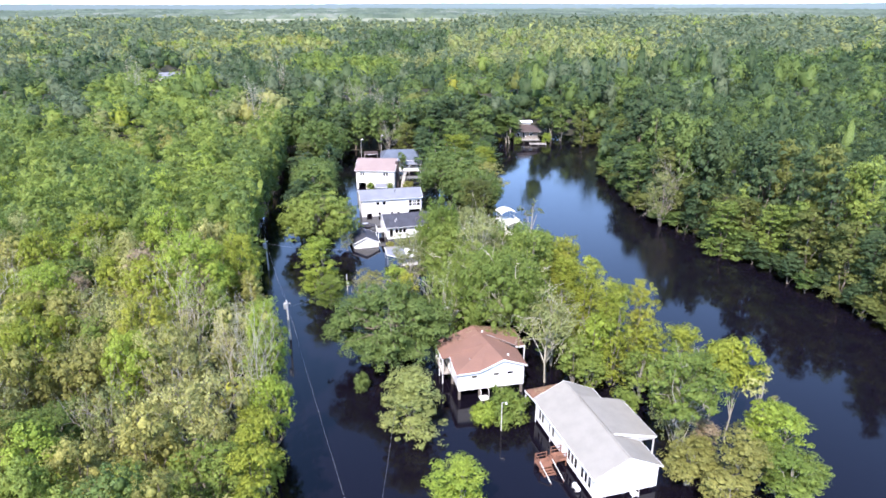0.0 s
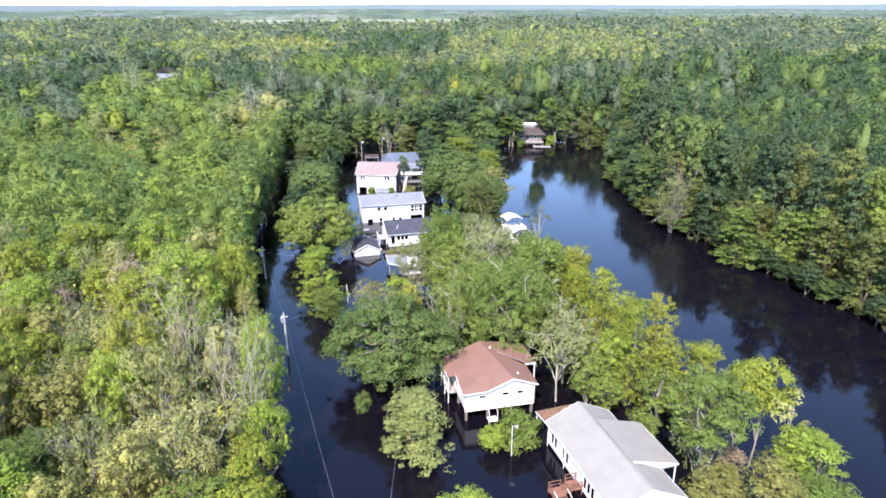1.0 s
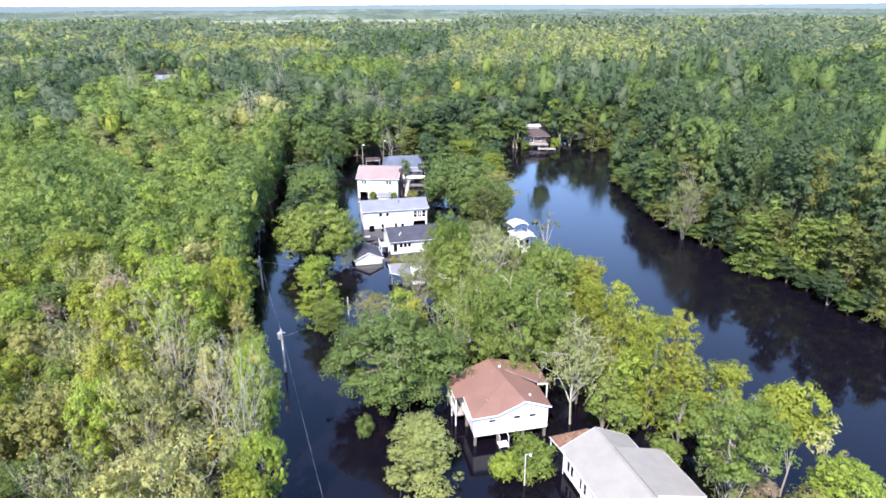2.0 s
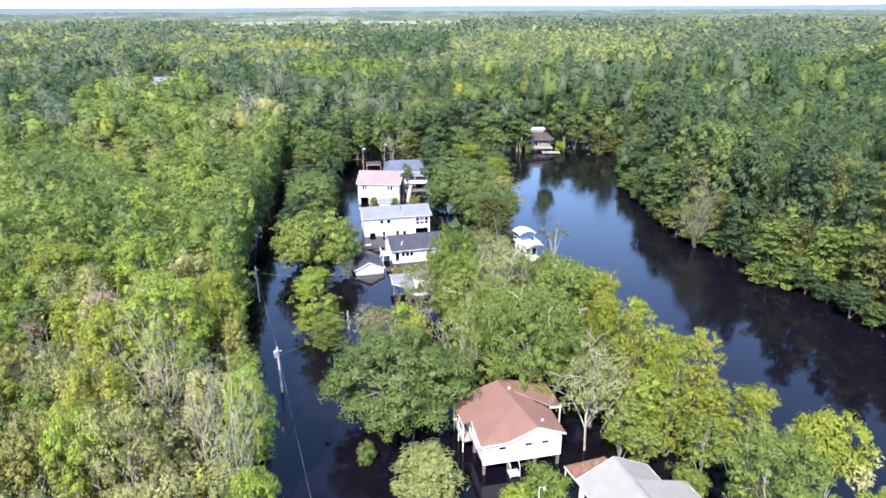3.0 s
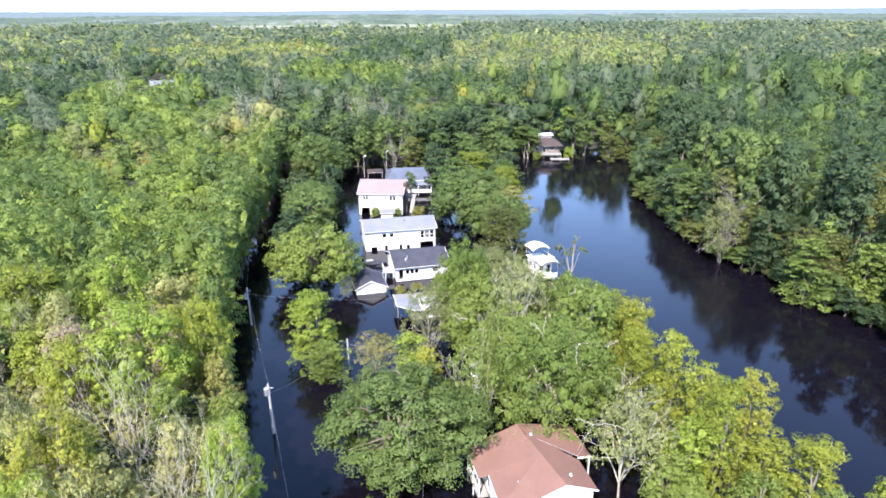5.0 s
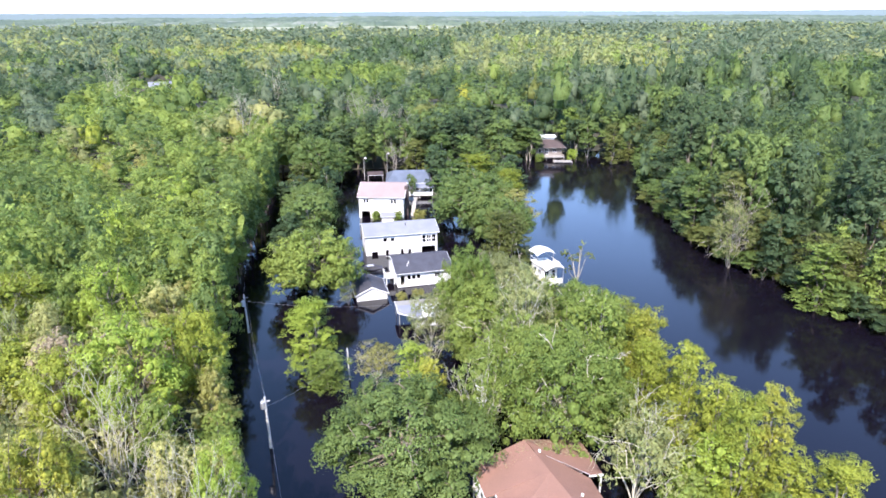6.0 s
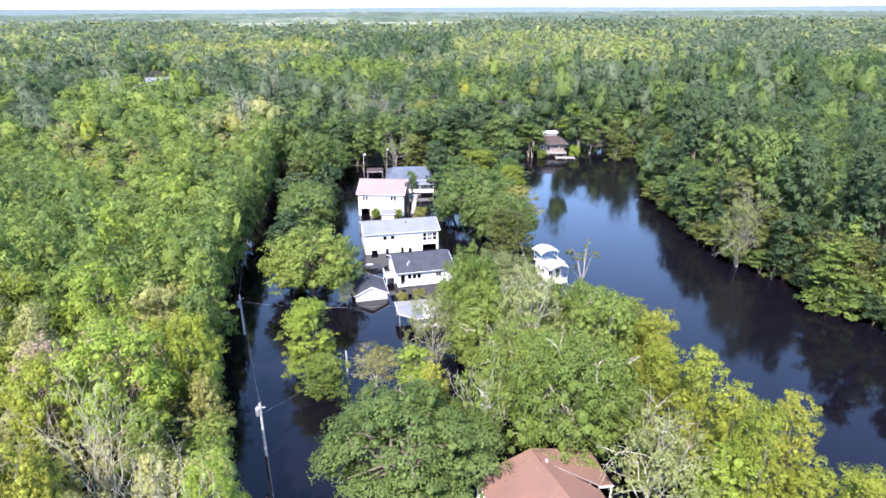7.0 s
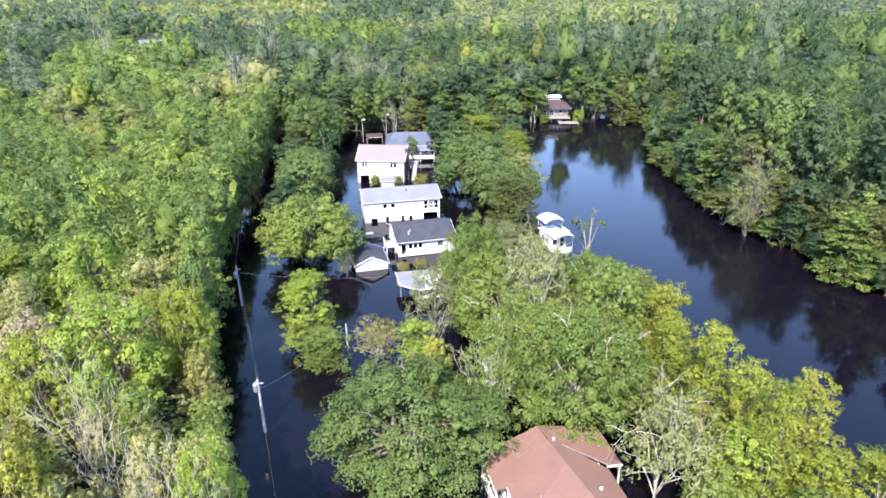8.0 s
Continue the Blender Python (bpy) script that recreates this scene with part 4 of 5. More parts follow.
def twigs(rng, p, q, r, depth, paths, spread=0.75, forks=0):
    """A limb that forks again and again."""
    pts, rad = limb(rng, p, q, r, r * 0.55, 3, 0.2)
    paths.append((pts, rad))
    if depth == 0:
        return
    way = np.asarray(q, float) - np.asarray(p, float)
    ln = np.linalg.norm(way)
    for k in range(forks or rng.integers(2, 4)):
        start = pts[-1] if k < 2 else pts[2]
        d = unit((way / ln + rng.normal(size=3) * spread + np.array([0, 0, 0.25]))[None])[0]
        twigs(rng, start, start + d * ln * rng.uniform(0.5, 0.8), r * 0.55, depth - 1, paths, spread, forks)


BROAD = ("oak", "far_oak", "round")
# shape: height, radius, crown base (share of height), lobes, sprays, spray size
SHAPES = {
    "oak": (11.0, 8.0, 0.08, 72, 42000, (0.28, 0.22)),
    "far_oak": (11.0, 8.0, 0.08, 64, 15000, (0.46, 0.36)),
    "hardwood": (14.0, 3.8, 0.14, 24, 5200, (0.32, 0.23)),
    "cypress": (14.0, 4.2, 0.12, 46, 12500, (0.34, 0.16)),
    "round": (15.0, 5.0, 0.36, 44, 10500, (0.31, 0.22)),
    "high_cypress": (10.5, 3.7, 0.64, 22, 4600, (0.42, 0.28)),
    "bank_cypress": (14.0, 4.2, 0.04, 36, 5200, (0.48, 0.28)),
    "bank_hardwood": (14.0, 3.8, 0.08, 17, 2500, (0.58, 0.46)),
    "pine": (18.0, 3.6, 0.30, 20, 2000, (0.66, 0.44)),
    "mossy": (11.0, 5.2, 0.04, 28, 6500, (0.32, 0.19)),
    "tall_mossy": (10.5, 4.6, 0.36, 26, 4200, (0.34, 0.22)),
    "dead": (13.0, 3.6, 0.30, 7, 60, (0.34, 0.22)),
    "snag": (8.5, 2.6, 0.45, 5, 380, (0.40, 0.24)),
    "shrub": (3.6, 3.0, 0.02, 18, 4200, (0.34, 0.27)),
}


def inner_foliage(rng, centres, radii):
    """Closed leafy hearts of the lobes, uneven, under the outer sprays."""
    bm = bmesh.new()
    bmesh.ops.create_icosphere(bm, subdivisions=1, radius=1.0)
    v0 = np.array([v.co for v in bm.verts])
    f0 = np.array([[v.index for v in f.verts] for f in bm.faces])
    bm.free()
    n = len(v0)
    v = np.concatenate([c + v0 * r * rng.uniform(0.6, 1.1, (n, 1)) for c, r in zip(centres, radii)])
    return v, np.concatenate([f0 + i * n for i in range(len(centres))]), np.tile(unit(v0), (len(centres), 1))


def tree_meshes(shape, seed):
    rng = np.random.default_rng(seed)
    H, R, base, lobes, n, size = SHAPES[shape]
    zc, hz = H * (base + 1) / 2, H * (1 - base) / 2
    cs, rs = [], []
    for i in range(lobes):
        a = i * 2.39996 + rng.normal() * 0.3
        t = (i + 0.5) / lobes
        if shape in BROAD:
            z = 1 - 1.75 * t
            rr = math.sqrt(max(0.03, 1 - z * z))
            k = rng.uniform(0.64, 0.88)
            c = (math.cos(a) * rr * R * k, math.sin(a) * rr * R * k, zc + z * hz * k)
            r = R * rng.uniform(0.14, 0.31)
            rs.append((r, r, r * 0.80))
        elif shape in ("cypress", "bank_cypress", "high_cypress"):
            rr = (0.30 + 0.70 * t ** 0.75) * (0.45 + 0.55 * rng.random())
            c = (math.cos(a) * rr * R * 0.8, math.sin(a) * rr * R * 0.8, H * (1 - (1 - base) * t) - 0.06 * H)
            r = R * rng.uniform(0.16, 0.36)
            rs.append((r * 1.15, r * 1.15, r * 0.62))
        elif shape == "pine":
            rr = (0.15 + 0.85 * t) * rng.uniform(0.5, 1)
            c = (math.cos(a) * rr * R * 0.75, math.sin(a) * rr * R * 0.75, H * (1 - (1 - base) * t) - 0.04 * H)
            r = R * rng.uniform(0.30, 0.42)
            rs.append((r, r, r * 0.75))
        else:
            z = 1 - 1.75 * t
            rr = math.sqrt(max(0.03, 1 - z * z)) * rng.uniform(0.7, 1.05)
            c = (math.cos(a) * rr * R * 0.66, math.sin(a) * rr * R * 0.66, zc + z * hz * 0.74 + rng.normal() * 0.03 * H)
            r = R * rng.uniform(0.18, 0.42)
            rs.append((r, r, r * rng.uniform(0.75, 1.1)))
        cs.append(c)
    cs, rs = np.array(cs), np.array(rs)
    if shape == "shrub":
        cs[:, 2] = np.maximum(cs[:, 2], 0.5)
    opts = {"oak": dict(puff=0.75, per=60), "round": dict(puff=0.6, per=34), "far_oak": dict(puff=0.85, per=26), "snag": dict(up=0.9, puff=0.35, per=14), "high_cypress": dict(out=0.2, up=0.5, puff=0.6, flat=0.6), "bank_cypress": dict(out=0.2, up=0.5, puff=0.8, flat=0.45, per=40),
            "cypress": dict(out=0.2, up=0.4, puff=0.52, flat=0.75, per=34), "bank_hardwood": dict(puff=0.75, per=26), "pine": dict(puff=0.6, per=20), "tall_mossy": dict(up=0.25, hang=0.4, per=22, puff=0.5, flat=0.9),
            "mossy": dict(up=0.2, hang=0.6, per=22, puff=0.5, flat=0.95), "dead": dict(per=8)}.get(shape, {})
    cv, cf, cn = sprays(rng, cs, rs * (0.3 if shape == "dead" else 1), n, size, **opts)
    heart = {"oak": 0.40, "round": 0.45, "far_oak": 0.52, "hardwood": 0.45, "bank_hardwood": 0.52, "shrub": 0.42, "cypress": 0.28, "bank_cypress": 0.45, "pine": 0.42}.get(shape)
    if heart:
        iv, jf, jn = inner_foliage(rng, cs, rs * heart)
        cv, cf, cn = np.concatenate([cv, iv]), np.concatenate([cf, jf + len(cv)]), np.concatenate([cn, jn])
    # trunk and limbs
    r0 = {"oak": 0.55, "round": 0.34, "far_oak": 0.55, "shrub": 0.10, "dead": 0.15, "mossy": 0.20, "tall_mossy": 0.22, "high_cypress": 0.12}.get(shape, 0.26)
    top = cs[np.argmax(cs[:, 2])]
    paths = []
    if shape in BROAD:
        fork = np.array([0, 0, H * 0.28])
        paths.append(limb(rng, (0, 0, -1.2), fork, r0, r0 * 0.8, 3, 0.05, 0))
    else:
        fork = None
        paths.append(limb(rng, (0, 0, -1.2), top * np.array([0.5, 0.5, 0.97]), r0, r0 * 0.2, 6, 0.06, 0))
    for c in cs[:: {"oak": 2, "far_oak": 3, "round": 3, "cypress": 3, "bank_cypress": 4, "bank_hardwood": 4, "dead": 1, "snag": 1}.get(shape, 2)]:
        if fork is None:
            s = np.clip((c[2] - 0.22 * H) / H, 0.02, 0.9)
            pts, rad = paths[0]
            start, rr = pts[int(s * 6)], rad[int(s * 6)] * 0.55
        else:
            start, rr = fork, r0 * 0.42
        if shape in ("dead", "mossy", "tall_mossy"):
            twigs(rng, start, start + (c - start) * 0.78, max(rr, 0.06), 3 if shape == "dead" else 2, paths, 0.6 if shape == "dead" else 0.75, 3 if shape == "dead" else 0)
        else:
            paths.append(limb(rng, start, c + (c - start) * (0.2 if shape in BROAD else 0.12), max(rr, 0.05), 0.02, 5 if shape in BROAD else 3, 0.4 if shape in BROAD else 0.12))
    if shape in BROAD:
        for i in np.argsort(-cs[:, 2])[2:20:3]:
            d = unit(rng.normal(size=(1, 3)) + np.array([[0, -0.3, 0.5]]))[0]
            twigs(rng, cs[i] + d * rs[i] * 0.4, cs[i] + d * rs[i] * 1.1, 0.075, 2, paths, 0.9)
    tv, tf = tubes(paths, 5 if shape in ("oak", "high_cypress") else 3)
    return (tv, tf), (cv, cf, cn)


MESHES = {}


def tree_mesh_pair(shape, seed, leaf, bark):
    key = (shape, seed, leaf, bark.name)
    if key not in MESHES:
        if (shape, seed) not in MESHES:
            MESHES[shape, seed] = tree_meshes(shape, seed)
        (tv, tf), (cv, cf, cn) = MESHES[shape, seed]
        MESHES[key] = (mesh_from("trunk", tv, tf, [bark], smooth=True), mesh_from("crown", cv, cf, [LEAF[leaf]], normals=cn))
    return MESHES[key]


WORDS = {"deep": "dark green", "oak": "grey-green", "mid": "green", "forest": "forest-green", "bright": "bright green", "yellow": "yellow-green", "gold": "golden-green",
         "olive": "olive", "moss": "pale grey-green", "pale": "pale green", "fern": "fern-green", "pine": "blue-green", "brown": "dry brown", "khaki": "dry khaki"}
KINDS = {"oak": "broad live oak with {} crown standing in floodwater", "far_oak": "broad live oak with {} crown standing in floodwater", "hardwood": "{} swamp hardwood tree in the flooded woods", "round": "{} swamp tree with a full rounded crown",
         "cypress": "feathery {} bald cypress beside the water", "high_cypress": "feathery {} bald cypress on a bare trunk", "bank_cypress": "feathery {} bald cypress beside the water", "bank_hardwood": "{} swamp hardwood tree in the flooded woods", "pine": "tall {} tree with a narrow crown",
         "tall_mossy": "tall crooked tree hung with {} moss, pale branches showing", "mossy": "half-bare tree hung with {} moss, pale branches showing", "snag": "crooked pale dead tree with a few {} sprays", "dead": "leafless dead tree with pale forked branches", "shrub": "{} shrub rising out of the floodwater"}


def plant(shape, leaf, x, y, radius, height, turn, variant=0, pale=False, group=""):
    H, R = SHAPES[shape][:2]
    bark = CREAM_BARK if shape == "oak" and leaf == "oak" or shape in ("tall_mossy", "mossy") and 0 < x < 60 or shape == "dead" and x < 0 else PALE_BARK if pale or shape in ("dead", "snag", "mossy", "tall_mossy") else BARK
    tm, cm = tree_mesh_pair(shape, 100 + variant, leaf, bark)
    ob = new("shrub" if shape == "shrub" else "tree")
    ob.empty_display_size = 0.3
    ob.matrix_basis = pose(x, y, 0, 0, 0, turn) @ Matrix.Diagonal((radius / R, radius / R, height / H, 1))
    tagged(ob, KINDS[shape].format(WORDS[leaf]), "shrub" if shape == "shrub" else "tree", group)
    for nm, me in (("trunk", tm), ("crown", cm)):
        new(nm, me).parent = ob
    return ob


JOINED = {}


def plant_in(stand, shape, leaf, x, y, radius, height, turn, variant=0, pale=False):
    """A tree of a stand that is joined into one mesh."""
    H, R = SHAPES[shape][:2]
    if (shape, 100 + variant) not in MESHES:
        MESHES[shape, 100 + variant] = tree_meshes(shape, 100 + variant)
    (tv, tf), (cv, cf, cn) = MESHES[shape, 100 + variant]
    a = math.radians(turn)
    m = np.array([[math.cos(a), math.sin(a), 0], [-math.sin(a), math.cos(a), 0], [0, 0, 1]])
    size, at = np.array([radius / R, radius / R, height / H]), np.array([x, y, 0])
    tri = np.concatenate([tf[:, [0, 1, 2]], tf[:, [0, 2, 3]]])
    JOINED.setdefault(stand, []).append(((tv * size) @ m + at, tri, PALE_BARK if pale else BARK, unit((tv - tv.mean(0)) * np.array([1, 1, 0.0])) @ m))
    JOINED[stand].append(((cv * size) @ m + at, cf, LEAF[leaf], cn @ m))


def finish_stand(stand, label):
    mats, vs, fs, ns, mi, base = [], [], [], [], [], 0
    for v, f, mat, nor in JOINED[stand]:
        if mat not in mats:
            mats.append(mat)
        vs.append(v)
        fs.append(f + base)
        ns.append(nor)
        mi.append(np.full(len(f), mats.index(mat)))
        base += len(v)
    ob = new(stand, mesh_from(stand, np.concatenate(vs), np.concatenate(fs), mats, np.concatenate(mi), normals=np.concatenate(ns)))
    tagged(ob, label, "woods", kind="stuff")


rng = np.random.default_rng(7)
# live oaks between the houses: leaf, x, y, radius, height
OAKS = [("forest", 4.4, 84.6, 9.0, 11.2), ("oak", 22.5, 86.9, 7.2, 15.2), ("oak", 19.6, 95.5, 5.6, 13.0), ("oak", 28.6, 105.5, 7.0, 13.0), ("oak", 19.0, 107.0, 6.6, 12.0),
        ("mid", 34.5, 112.5, 5.2, 9.6), ("mid", -7.0, 138.5, 8.4, 11.5), ("forest", -9.0, 172.0, 6.4, 12.0), ("forest", -8.4, 212.0, 8.2, 15.0),
        ("mid", 16.6, 113.8, 4.8, 15.6), ("moss", 22.6, 121.6, 7.8, 11.0), ("forest", 28.4, 170.0, 10.0, 13.0), ("forest", 33.0, 158.0, 7.0, 11.0)]
for i, (leaf, x, y, r, h) in enumerate(OAKS):
    plant("oak" if y < 130 else "far_oak", leaf, x, y, r, h, 70 * i, i % 3, group="live oaks among the houses")
MOSSY = [("oak", 13.2, 87.9, 4.2, 13.6), ("moss", 10.2, 107.4, 4.2, 12.0), ("moss", 21.8, 100.8, 5.0, 18.6), ("moss", 24.0, 104.5, 3.6, 14.0), ("olive", 27.6, 126.0, 5.4, 8.2), ("olive", 33.2, 129.5, 2.6, 3.6), ("moss", 26.4, 75.5, 5.0, 13.4),
         ("olive", 2.6, 107.0, 3.8, 5.6), ("moss", 15.4, 118.5, 5.0, 9.5), ("moss", -1.0, 133.6, 1.7, 4.4), ("moss", 36.9, 57.2, 3.4, 13.4)]
for i, (leaf, x, y, r, h) in enumerate(MOSSY):
    plant("tall_mossy" if 70 < y < 80 else "mossy", leaf, x, y, r, h, 50 * i, i % 2, group="moss-hung trees")
CYPRESS = [("gold", 34.2, 91.7, 3.3, 16.6), ("yellow", 33.0, 88.3, 3.3, 14.0), ("yellow", 34.9, 83.3, 3.5, 16.0), ("yellow", 36.6, 79.7, 3.3, 14.0), ("yellow", 35.4, 73.4, 3.0, 15.8), ("gold", 39.6, 75.3, 3.1, 15.2),
           ("yellow", 40.0, 72.0, 3.3, 10.4), ("yellow", 43.0, 69.3, 3.7, 11.0), ("gold", 36.8, 87.5, 3.0, 12.0), ("yellow", 38.4, 82.0, 3.0, 10.0), ("yellow", 36.0, 97.0, 3.6, 12.5), ("fern", 37.6, 102.5, 4.0, 11.0), ("yellow", 38.4, 108.0, 3.8, 10.0),
           ("bright", -6.2, 112.4, 4.6, 10.8), ("oak", -4.2, 106.4, 3.8, 5.6), ("fern", 32.6, 147.0, 4.4, 11.5), ("yellow", 33.5, 193, 6.5, 14), ("bright", 9.2, 49.3, 4.6, 8.5)]
for i, (leaf, x, y, r, h) in enumerate(CYPRESS):
    plant("cypress", leaf, x, y, r, h, 80 * i, i % 3, pale=True, group="cypresses along the river bank")
BANKSIDE = [("mid", 29.1, 94.4, 4.1, 18.2), ("mid", 32.0, 99.0, 4.0, 15.0), ("bright", 32.9, 74.1, 3.4, 11.4), ("mid", 29.4, 72.4, 2.6, 9.4), ("mid", 31.0, 70.6, 2.6, 7.0), ("mid", 28.6, 79.6, 3.0, 8.0), ("oak", 37.8, 69.4, 3.0, 8.0),
            ("bright", 47.3, 52.6, 3.6, 8.6), ("bright", 45.6, 54.4, 2.6, 9.0), ("olive", 35.9, 52.2, 3.5, 5.8), ("olive", 40.3, 49.8, 3.9, 8.0), ("mid", 43.8, 46.6, 3.4, 7.6), ("mid", 44.8, 49.6, 3.2, 7.0),
            ("brown", 40.6, 57.0, 2.2, 4.6), ("olive", 38.2, 54.2, 2.6, 4.6), ("mid", 47.2, 48.0, 2.6, 6.0), ("mid", 33.8, 65.0, 2.4, 4.4), ("olive", 37.0, 46.4, 3.2, 6.0),
            ("olive", 37.5, 165.0, 5.5, 12)]
for i, (leaf, x, y, r, h) in enumerate(BANKSIDE):
    plant("hardwood", leaf, x, y, r, h, 65 * i, i % 3, pale=True, group="trees along the river bank")
for i, (leaf, x, y, r, h) in enumerate((("fern", 30.0, 150.0, 4.2, 11.5), ("yellow", 39.0, 178.0, 5.0, 13))):
    plant("cypress", leaf, x, y, r, h, 65 * i + 20, i, pale=True, group="cypresses along the river bank")
plant("cypress", "pale", 6.2, 66.9, 4.6, 8.8, 20, 1, pale=True)
plant("round", "oak", 36.8, 56.8, 4.7, 14.4, 40, 1, pale=True)
plant("high_cypress", "yellow", 44.6, 59.2, 3.7, 14.2, 10, 0, pale=True)
plant("high_cypress", "yellow", 42.6, 60.0, 3.0, 13.4, 100, 1, pale=True)
plant("snag", "khaki", 46.4, 56.4, 2.8, 11.2, 60, 1)
plant("bank_hardwood", "forest", 62.8, 243.0, 4.0, 11.5, 10, 1, pale=True)
plant("bank_cypress", "fern", 88.6, 233.8, 4.6, 14.4, 40, 0, pale=True)
for leaf, x, y, r, h in (("oak", 78.6, 118.6, 5.0, 12.6), ("fern", 81.2, 133.6, 4.6, 12.2), ("fern", 80.2, 149.4, 5.4, 17.6), ("fern", 83.0, 126.0, 4.6, 12.0), ("fern", 98.4, 210.0, 4.8, 13.6)):
    plant("bank_cypress", leaf, x, y, r, h, 30 * y, int(y) % 2, group="trees of the far river bank")
plant("mossy", "moss", 75.0, 139.4, 4.8, 12.8, 75, 1, group="trees of the far river bank")
plant("bank_hardwood", "mid", 80.8, 254.0, 4.8, 16.6, 80, 1, pale=True)
plant("bank_hardwood", "forest", 17.2, 201.5, 1.5, 7.0, 10, 1)
plant("snag", "fern", 38.4, 127.4, 3.0, 11.8, 30, 0)
plant("hardwood", "gold", 8.6, 93.2, 2.0, 11.6, 80, 3)
plant("hardwood", "bright", 7.2, 100.4, 2.9, 9.6, 40, 2)
for x, y, r, hh in ((14.8, 223.0, 3.6, 12.0), (6.0, 262.0, 6.5, 21.0), (13.0, 258.0, 4.5, 19.0), (21.0, 256.0, 4.0, 16.0), (-34.0, 262.0, 5.0, 22.0), (-96.0, 330.0, 5.0, 25.0), (-30.0, 330.0, 5.0, 24.0)):
    plant("dead", "yellow", x, y, r, hh, 20 * y, int(y) % 2)
for leaf, x, y, r, h in (("mid", 18.9, 67.3, 3.1, 3.7), ("bright", 15.6, 66.9, 1.9, 3.0), ("forest", 0.3, 77.2, 1.25, 2.4), ("olive", 8.6, 134.2, 1.2, 1.4),
                         ("olive", 11.5, 135.3, 1.3, 1.2), ("mid", 6.5, 183.5, 1.4, 2.0), ("mid", 11.5, 181.8, 1.6, 2.2), ("olive", 17.0, 181.0, 2.0, 2.6), ("bright", 77.2, 241.8, 2.2, 3.6), ("oak", 65.8, 241.6, 1.8, 2.6)):
    plant("shrub", leaf, x, y, r, h, 60 * x, 0, group="shrubs in the water")

# edges of the flooded clearing and of the river
EDGE_Y = np.array([-60, 40, 57, 71, 85, 95, 122, 157, 200, 232])
EDGE_X = np.array([-6.4, -6.6, -7.1, -8.1, -10.6, -13.2, -18.2, -18.6, -17.4, -19])
BANK_Y = np.array([-60, 60, 82, 100, 115, 131, 152, 190, 231, 246])
BANK_X = np.array([92, 88, 86, 82.7, 81.0, 76, 73, 79, 96, 92])


def left_edge(y):
    return np.interp(y, EDGE_Y, EDGE_X)


def right_bank(y):
    return np.interp(y, BANK_Y, BANK_X)


def wooded(x, y):
    north = np.where(x < 54, 234, 250)
    return (x < left_edge(y)) | (x > right_bank(y)) | (y > north)


def pick(rng, table):
    keys = list(table)
    p = np.array([table[k] for k in keys])
    return keys[rng.choice(len(keys), p=p / p.sum())]


def spots(rng, x0, x1, y0, y1, step):
    X, Y = np.meshgrid(np.arange(x0, x1, step), np.arange(y0, y1, step))
    X = X + (np.arange(X.shape[0]) % 2)[:, None] * step / 2
    return np.stack([X.ravel(), Y.ravel()], 1) + rng.uniform(-0.36, 0.36, (X.size, 2)) * step


def near_left(x, y):
    return (x > -2 - 0.62 * (y + 22)) & (x > -60) & (y < 118)


def near_right(x, y):
    return (x > right_bank(y)) & (x < right_bank(y) + 19) & (y > 70) & (y < 245) & (x < (y + 26) * 1.02)


def near_north(x, y):
    return (y >= 230) & (y < 252) & (x > -24) & (x < 112)


# single trees that stand out in the swamp woods
MARKED = [("round", "bright", -23.0, 88.6, 5.4, 20.6), ("round", "yellow", -17.3, 94.0, 3.3, 18.8), ("dead", "moss", -12.0, 65.8, 3.4, 18.2), ("dead", "moss", -15.6, 70.4, 2.8, 15.2),
          ("hardwood", "brown", -30.6, 91.6, 3.2, 19.4), ("mossy", "khaki", -17.2, 57.4, 5.4, 15.4), ("round", "gold", -25.9, 72.8, 3.9, 18.4), ("round", "yellow", -29.1, 88.2, 3.6, 17.8),
          ("round", "yellow", -43.2, 110.8, 5.4, 17.6), ("mossy", "khaki", -21.6, 66.4, 4.6, 16.6), ("round", "bright", -11.0, 71.0, 2.5, 17.6), ("round", "bright", -9.9, 61.2, 2.4, 13.0), ("round", "mid", -14.7, 50.4, 4.0, 12.4),
          ("round", "forest", -33.0, 61.4, 4.2, 11.0), ("round", "bright", -31.4, 108.8, 4.4, 19.0), ("hardwood", "oak", -19.4, 113.4, 4.2, 17.0)]
for i, (shape, leaf, x, y, r, h) in enumerate(MARKED):
    plant(shape, leaf, x, y, r, h, 47 * i, i % 4 if shape == "hardwood" else i % 2, group="trees of the swamp woods")
# swamp woods beside the road
SCRUB = {("hardwood", "khaki"): 0.12, ("mossy", "khaki"): 0.15, ("mossy", "moss"): 0.06, ("hardwood", "olive"): 0.14, ("round", "yellow"): 0.13, ("round", "bright"): 0.11, ("hardwood", "yellow"): 0.12, ("hardwood", "mid"): 0.06,
         ("hardwood", "brown"): 0.02, ("dead", "moss"): 0.06}
SHADY = {("hardwood", "mid"): 0.26, ("hardwood", "forest"): 0.16, ("hardwood", "olive"): 0.18, ("mossy", "khaki"): 0.14, ("hardwood", "bright"): 0.14, ("hardwood", "khaki"): 0.06, ("mossy", "moss"): 0.06}
GREEN = {("hardwood", "mid"): 0.46, ("hardwood", "forest"): 0.34, ("hardwood", "oak"): 0.08, ("hardwood", "bright"): 0.06, ("hardwood", "yellow"): 0.03, ("mossy", "moss"): 0.03}
